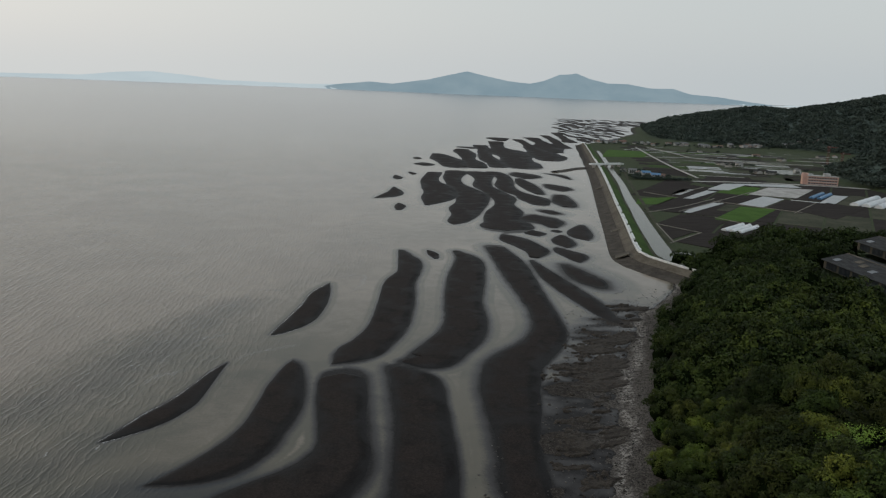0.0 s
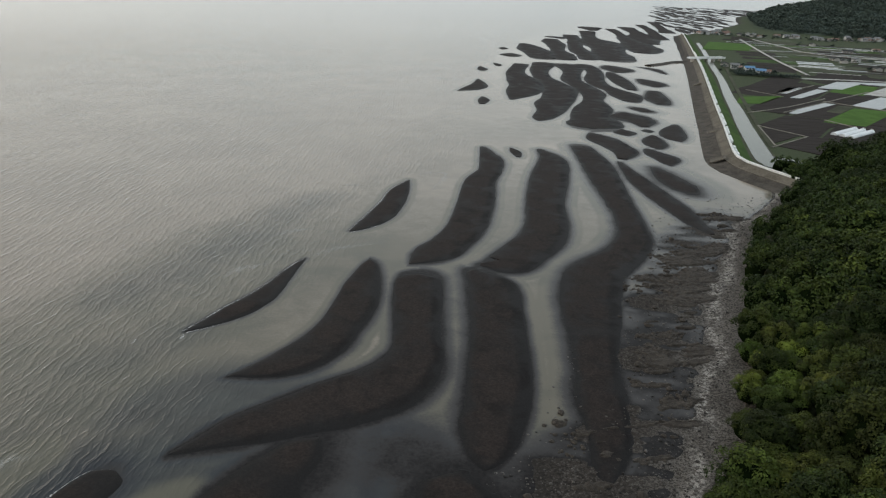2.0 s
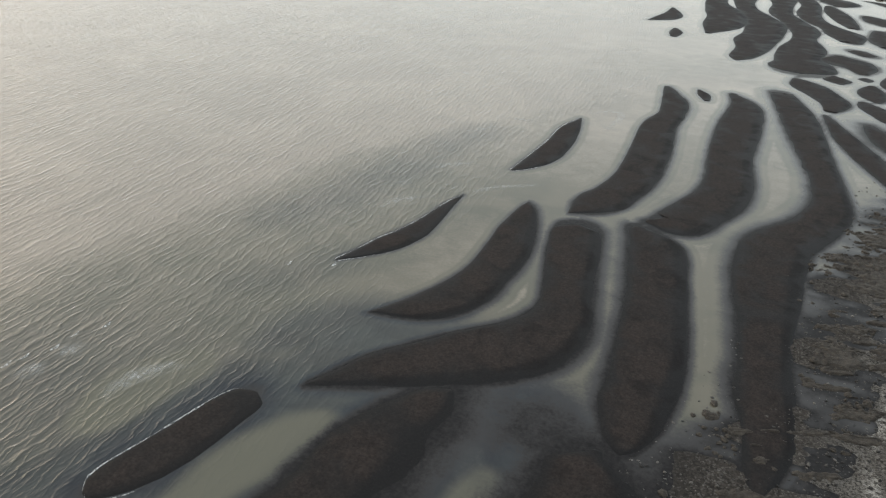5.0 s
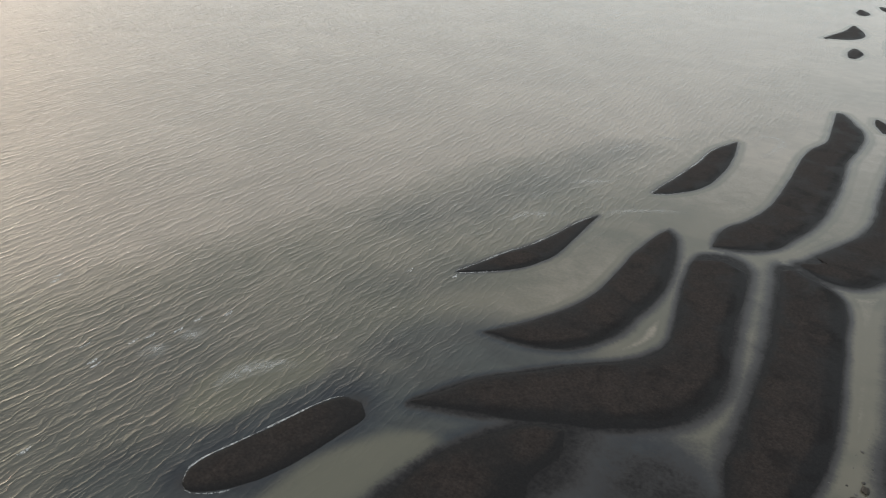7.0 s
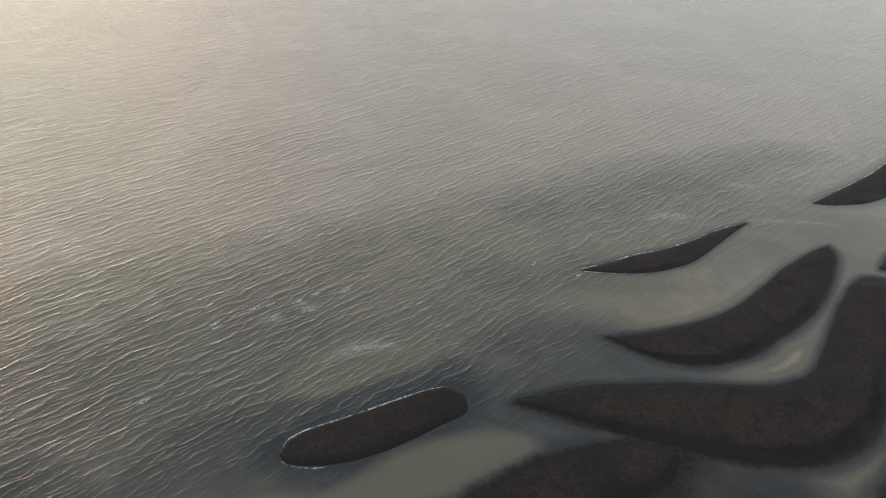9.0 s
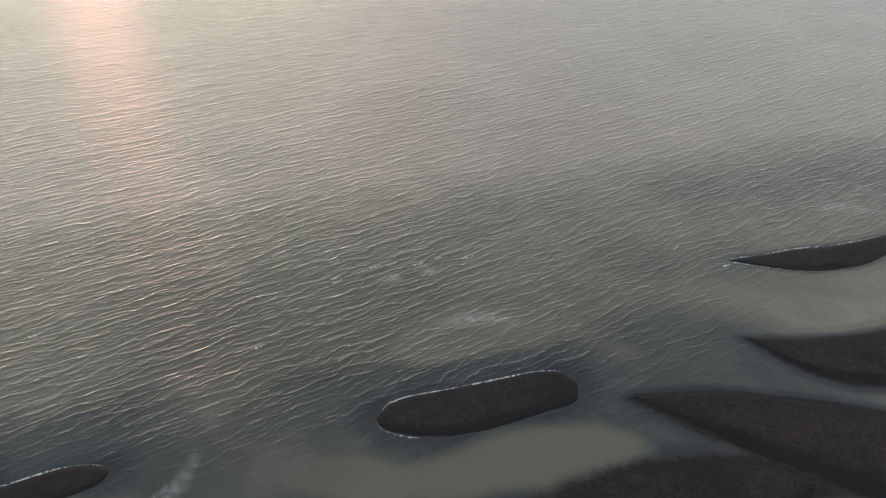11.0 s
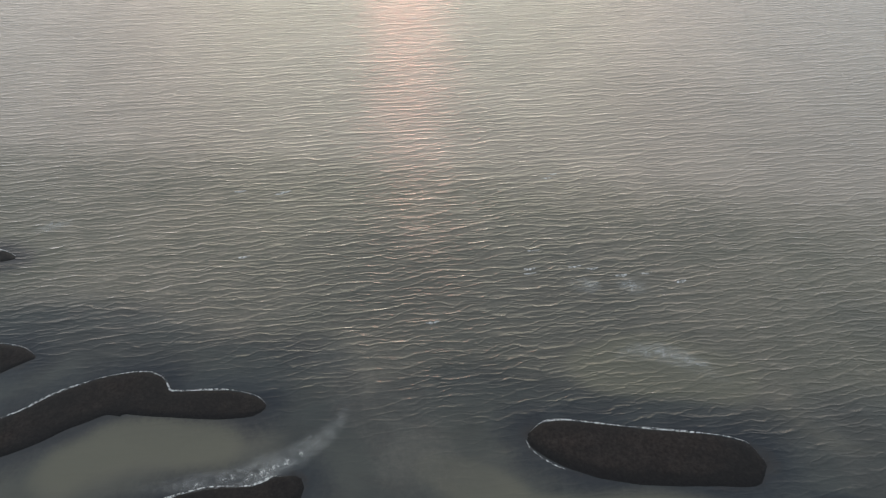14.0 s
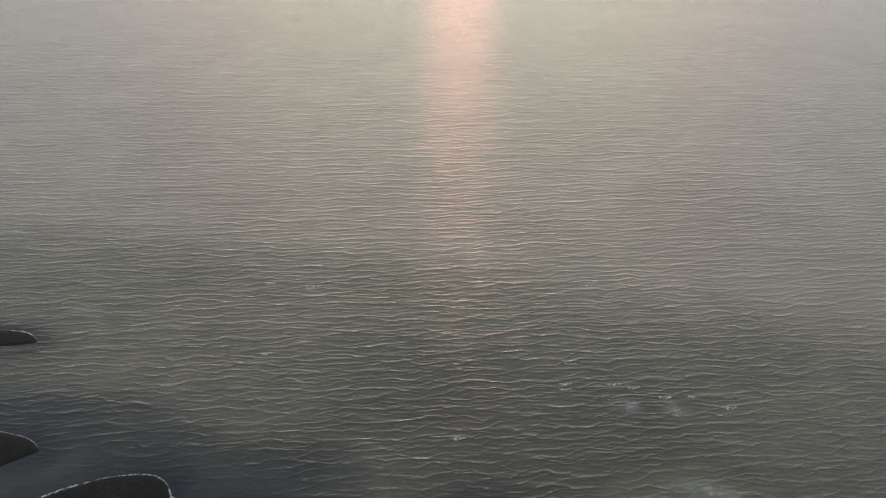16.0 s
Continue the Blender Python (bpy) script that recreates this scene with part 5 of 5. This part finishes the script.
short_tunnel.matrix_basis = pose(180, 443, 2.45, 0, 0, 48)
for k in range(1, 3):
    copy_thing(short_tunnel, pose(180 + k * 3.4, 443 - k * 3, 2.45, 0, 0, 48))
for k in range(2):
    t = tunnel(44, 2.0)
    t.children[0].data.materials.clear()
    t.children[0].data.materials.append(M_BLUE)
    tagged(t, "long tunnel under blue plastic sheeting")
    t.matrix_basis = pose(300 + k * 5 + 18, 616 - k * 3.6, 2.5, 0, 0, 52)

for i, (x, y) in enumerate(SHEDS):
    shed = tagged(new("long_shed"), "long dilapidated shed with a grey corrugated roof among trees", "shed", "sheds in the wood")
    part("wall", box(58, 19, 3.6), M_REVET, shed)
    part("roof", gable(58, 19, 2.2, 3.6, 1.0), M_SHED, shed)
    tilt = math.atan2(2.2, 9.5)
    # Every third sheet is dark: shade of a hole painted on whole roof.
    for k in range(9):
        sheet = part("roof_sheet", box(3.0, 2.6, 0.1, 0, 0, 0, 0.02), M_REVET if k % 3 else M_PANE, shed, "patched roof sheet" if k % 3 else "dark sheet painted as the shade of a roof hole")
        sheet.matrix_basis = pose(-25 + k * 6.1 + (k % 2) * 1.3, -7 + (k * 5 % 7) * 0.8, 3.64 + (9.5 - abs(-7 + (k * 5 % 7) * 0.8)) * 2.2 / 9.5, math.degrees(tilt), 0, 0)
    # No bays are cut; dark panels on the wall paint their shade.
    for k in range(7):
        part("opening", box(6.4, 0.2, 2.7, -24 + k * 8.0, -9.52, 0.3, 0.02), M_PANE, shed, "dark panel painted as the shade of an open bay")
    part("ridge_cap", box(60, 0.6, 0.15, 0, 0, 5.78, 0.03), M_REVET, shed, "pale ridge capping")
    shed.matrix_basis = pose(x, y, float(ground_z(np.array([x * 1.0]), np.array([y * 1.0]))[0][0]) + 1.6, 0, 0, -85.5)

sluice = tagged(new("sluice_bridge"), "pale concrete sluice bridge over the canal mouth", "bridge")
part("deck", box(46, 5, 0.8, 0, 0, 4.6), M_WHITE, sluice)
for k in range(5):
    part("pier", box(1.2, 4.4, 4.8, -18 + k * 9, 0, 0), M_CONC, sluice)
for k in (-1, 1):
    part("railing", box(46, 0.2, 0.9, 0, k * 2.35, 5.4), M_WHITE, sluice)
sluice.matrix_basis = pose(176, 797, 0.6, 0, 0, 30)


# ---- rock ledges, boulders and stones of the shore ----
def ledge(x, y, lx, ly, turn, tall, seed, nu=84, nv=56):
    """A ragged shelf of layered rock, higher along one edge."""
    u, w = np.meshgrid(np.linspace(-1, 1, nu), np.linspace(-1, 1, nv), indexing="ij")
    px, py = u * lx / 2, w * ly / 2
    rim = 0.62 - np.hypot(u, w) + 0.9 * np_noise(px * 0.55, py * 1.5, 3.6, 5, seed) + 0.3 * np_noise(px, py, 0.9, 2, seed + 9)
    body = np.clip(rim * 3, -1, 1) * tall
    layers = 0.16 * np.floor(4 * (0.5 + 0.5 * np_noise(px * 0.4, py * 2.2, 3, 4, seed + 3))) + 0.34 * np_noise(px, py * 1.5, 1.7, 4, seed + 5)
    z = body + np.where(body > 0, layers, 0) * (0.6 + 0.4 * w)
    c, s = math.cos(radians(turn)), math.sin(radians(turn))
    ob = mesh_object("rock_ledge", np.stack([(px * c - py * s).ravel(), (px * s + py * c).ravel(), z.ravel()], 1), grid_faces(nu, nv), M_ROCK, None, False)
    ob.location = (x, y, 0)
    return tagged(ob, "dark layered rock ledge on the tidal flat", "rock", "rock ledges")


ledge(59.9, 229.6, 31.2, 15.5, 19, 0.30, 1)
ledge(49.6, 219.9, 30.0, 13.4, 19, 0.35, 8)
ledge(45.1, 196.3, 30.6, 23.2, 18, 0.40, 15)
ledge(53.2, 209.2, 22.9, 14.1, 19, 0.30, 22)
ledge(36.3, 167.9, 18.8, 7.1, 18, 0.35, 29)
ledge(33.7, 156.2, 17.6, 12.9, 17, 0.40, 36)
ledge(42.5, 156.4, 11.7, 5.1, 17, 0.30, 43)
ledge(34.2, 138.6, 12.6, 7.0, 17, 0.35, 50)
ledge(11.2, 127.0, 6.9, 2.9, 17, 0.40, 57)
ledge(14.6, 124.2, 8.6, 3.2, 17, 0.30, 64)
ledge(73.1, 267.1, 21.6, 13.1, 20, 0.35, 71)
ledge(44.6, 162.6, 13.6, 9.1, 17, 0.40, 78)


rng = random.Random(31)
for k in range(52):                                  # thin outcrops of the same strata
    y = rng.uniform(98, 268)
    x = float(np.interp(y, SHORE[:, 0], SHORE[:, 1])) + rng.uniform(-20, -5) * (1.0 if y < 230 else 0.7)
    ledge(x, y, rng.uniform(4, 12), rng.uniform(1.2, 3.4), 17 + rng.uniform(-7, 7), rng.uniform(0.2, 0.42), 100 + k, 44, 22)


def stone_arrays(rng):
    bm = bmesh.new()
    bmesh.ops.create_icosphere(bm, subdivisions=1, radius=1)
    for q in bm.verts:
        q.co *= rng.uniform(0.75, 1.2)
        q.co.z *= 0.6
    vs, fs = np.array([tuple(q.co) for q in bm.verts]), np.array([[q.index for q in f.verts] for f in bm.faces])
    bm.free()
    return vs, fs


rng = random.Random(12)
STONES = [stone_arrays(rng) for k in range(6)]
gen = np.random.RandomState(2)
sy = gen.uniform(86, 300, 9500)
ss = np.where(gen.rand(9500) < 0.4, gen.normal(-3, 4.5, 9500), gen.uniform(-34, 2, 9500))
sx = np.interp(sy, SHORE[:, 0], SHORE[:, 1]) + ss
sz = ground_z(sx, sy)[0]
vs_all, fs_all, total = [], [], 0
for x, y, z in zip(sx, sy, sz):
    vs, fs = STONES[rng.randrange(6)]
    size, turn = min(0.42, 0.07 + rng.expovariate(1 / 0.075)), rng.uniform(0, 6.28)
    c, s = math.cos(turn) * size, math.sin(turn) * size
    vs_all.append(vs @ np.array([[c, s, 0], [-s, c * 0.8, 0], [0, 0, size]]) + (x, y, max(z, -0.1) + size * 0.2))
    fs_all.append(fs + total)
    total += len(vs)
loose = mesh_object("beach_stones", np.vstack(vs_all), np.vstack(fs_all), M_STONE, None, False)
tagged(loose, "loose grey stones scattered over the shore", "stones", kind="stuff")

base = None
for k in range(46):
    if k < 26:
        y = rng.uniform(95, 265)
        x = float(np.interp(y, SHORE[:, 0], SHORE[:, 1])) + rng.uniform(-30, -1)
    else:                                            # a group of rocks standing in the channel
        x, y = rng.gauss(11.5, 2.6), rng.gauss(121, 3.2)
    vs, fs = STONES[k % 6]
    if k < 6:
        ob = mesh_object("boulder", vs, fs, M_ROCK, None, False)
        tagged(ob, "dark weathered boulder on the wet flat", "boulder", "boulders of the shore")
        base = ob
    else:
        ob = copy_thing(base, pose(0, 0, 0))
    size = rng.uniform(0.4, 1.1) if k < 26 else rng.uniform(0.25, 0.7)
    ob.scale = (size * 1.2, size, size * 0.8)
    ob.rotation_euler = (0, 0, rng.uniform(0, 6))
    ob.location = (x, y, max(-0.05, float(ground_z(np.array([x]), np.array([y]))[0][0])) + size * 0.15)
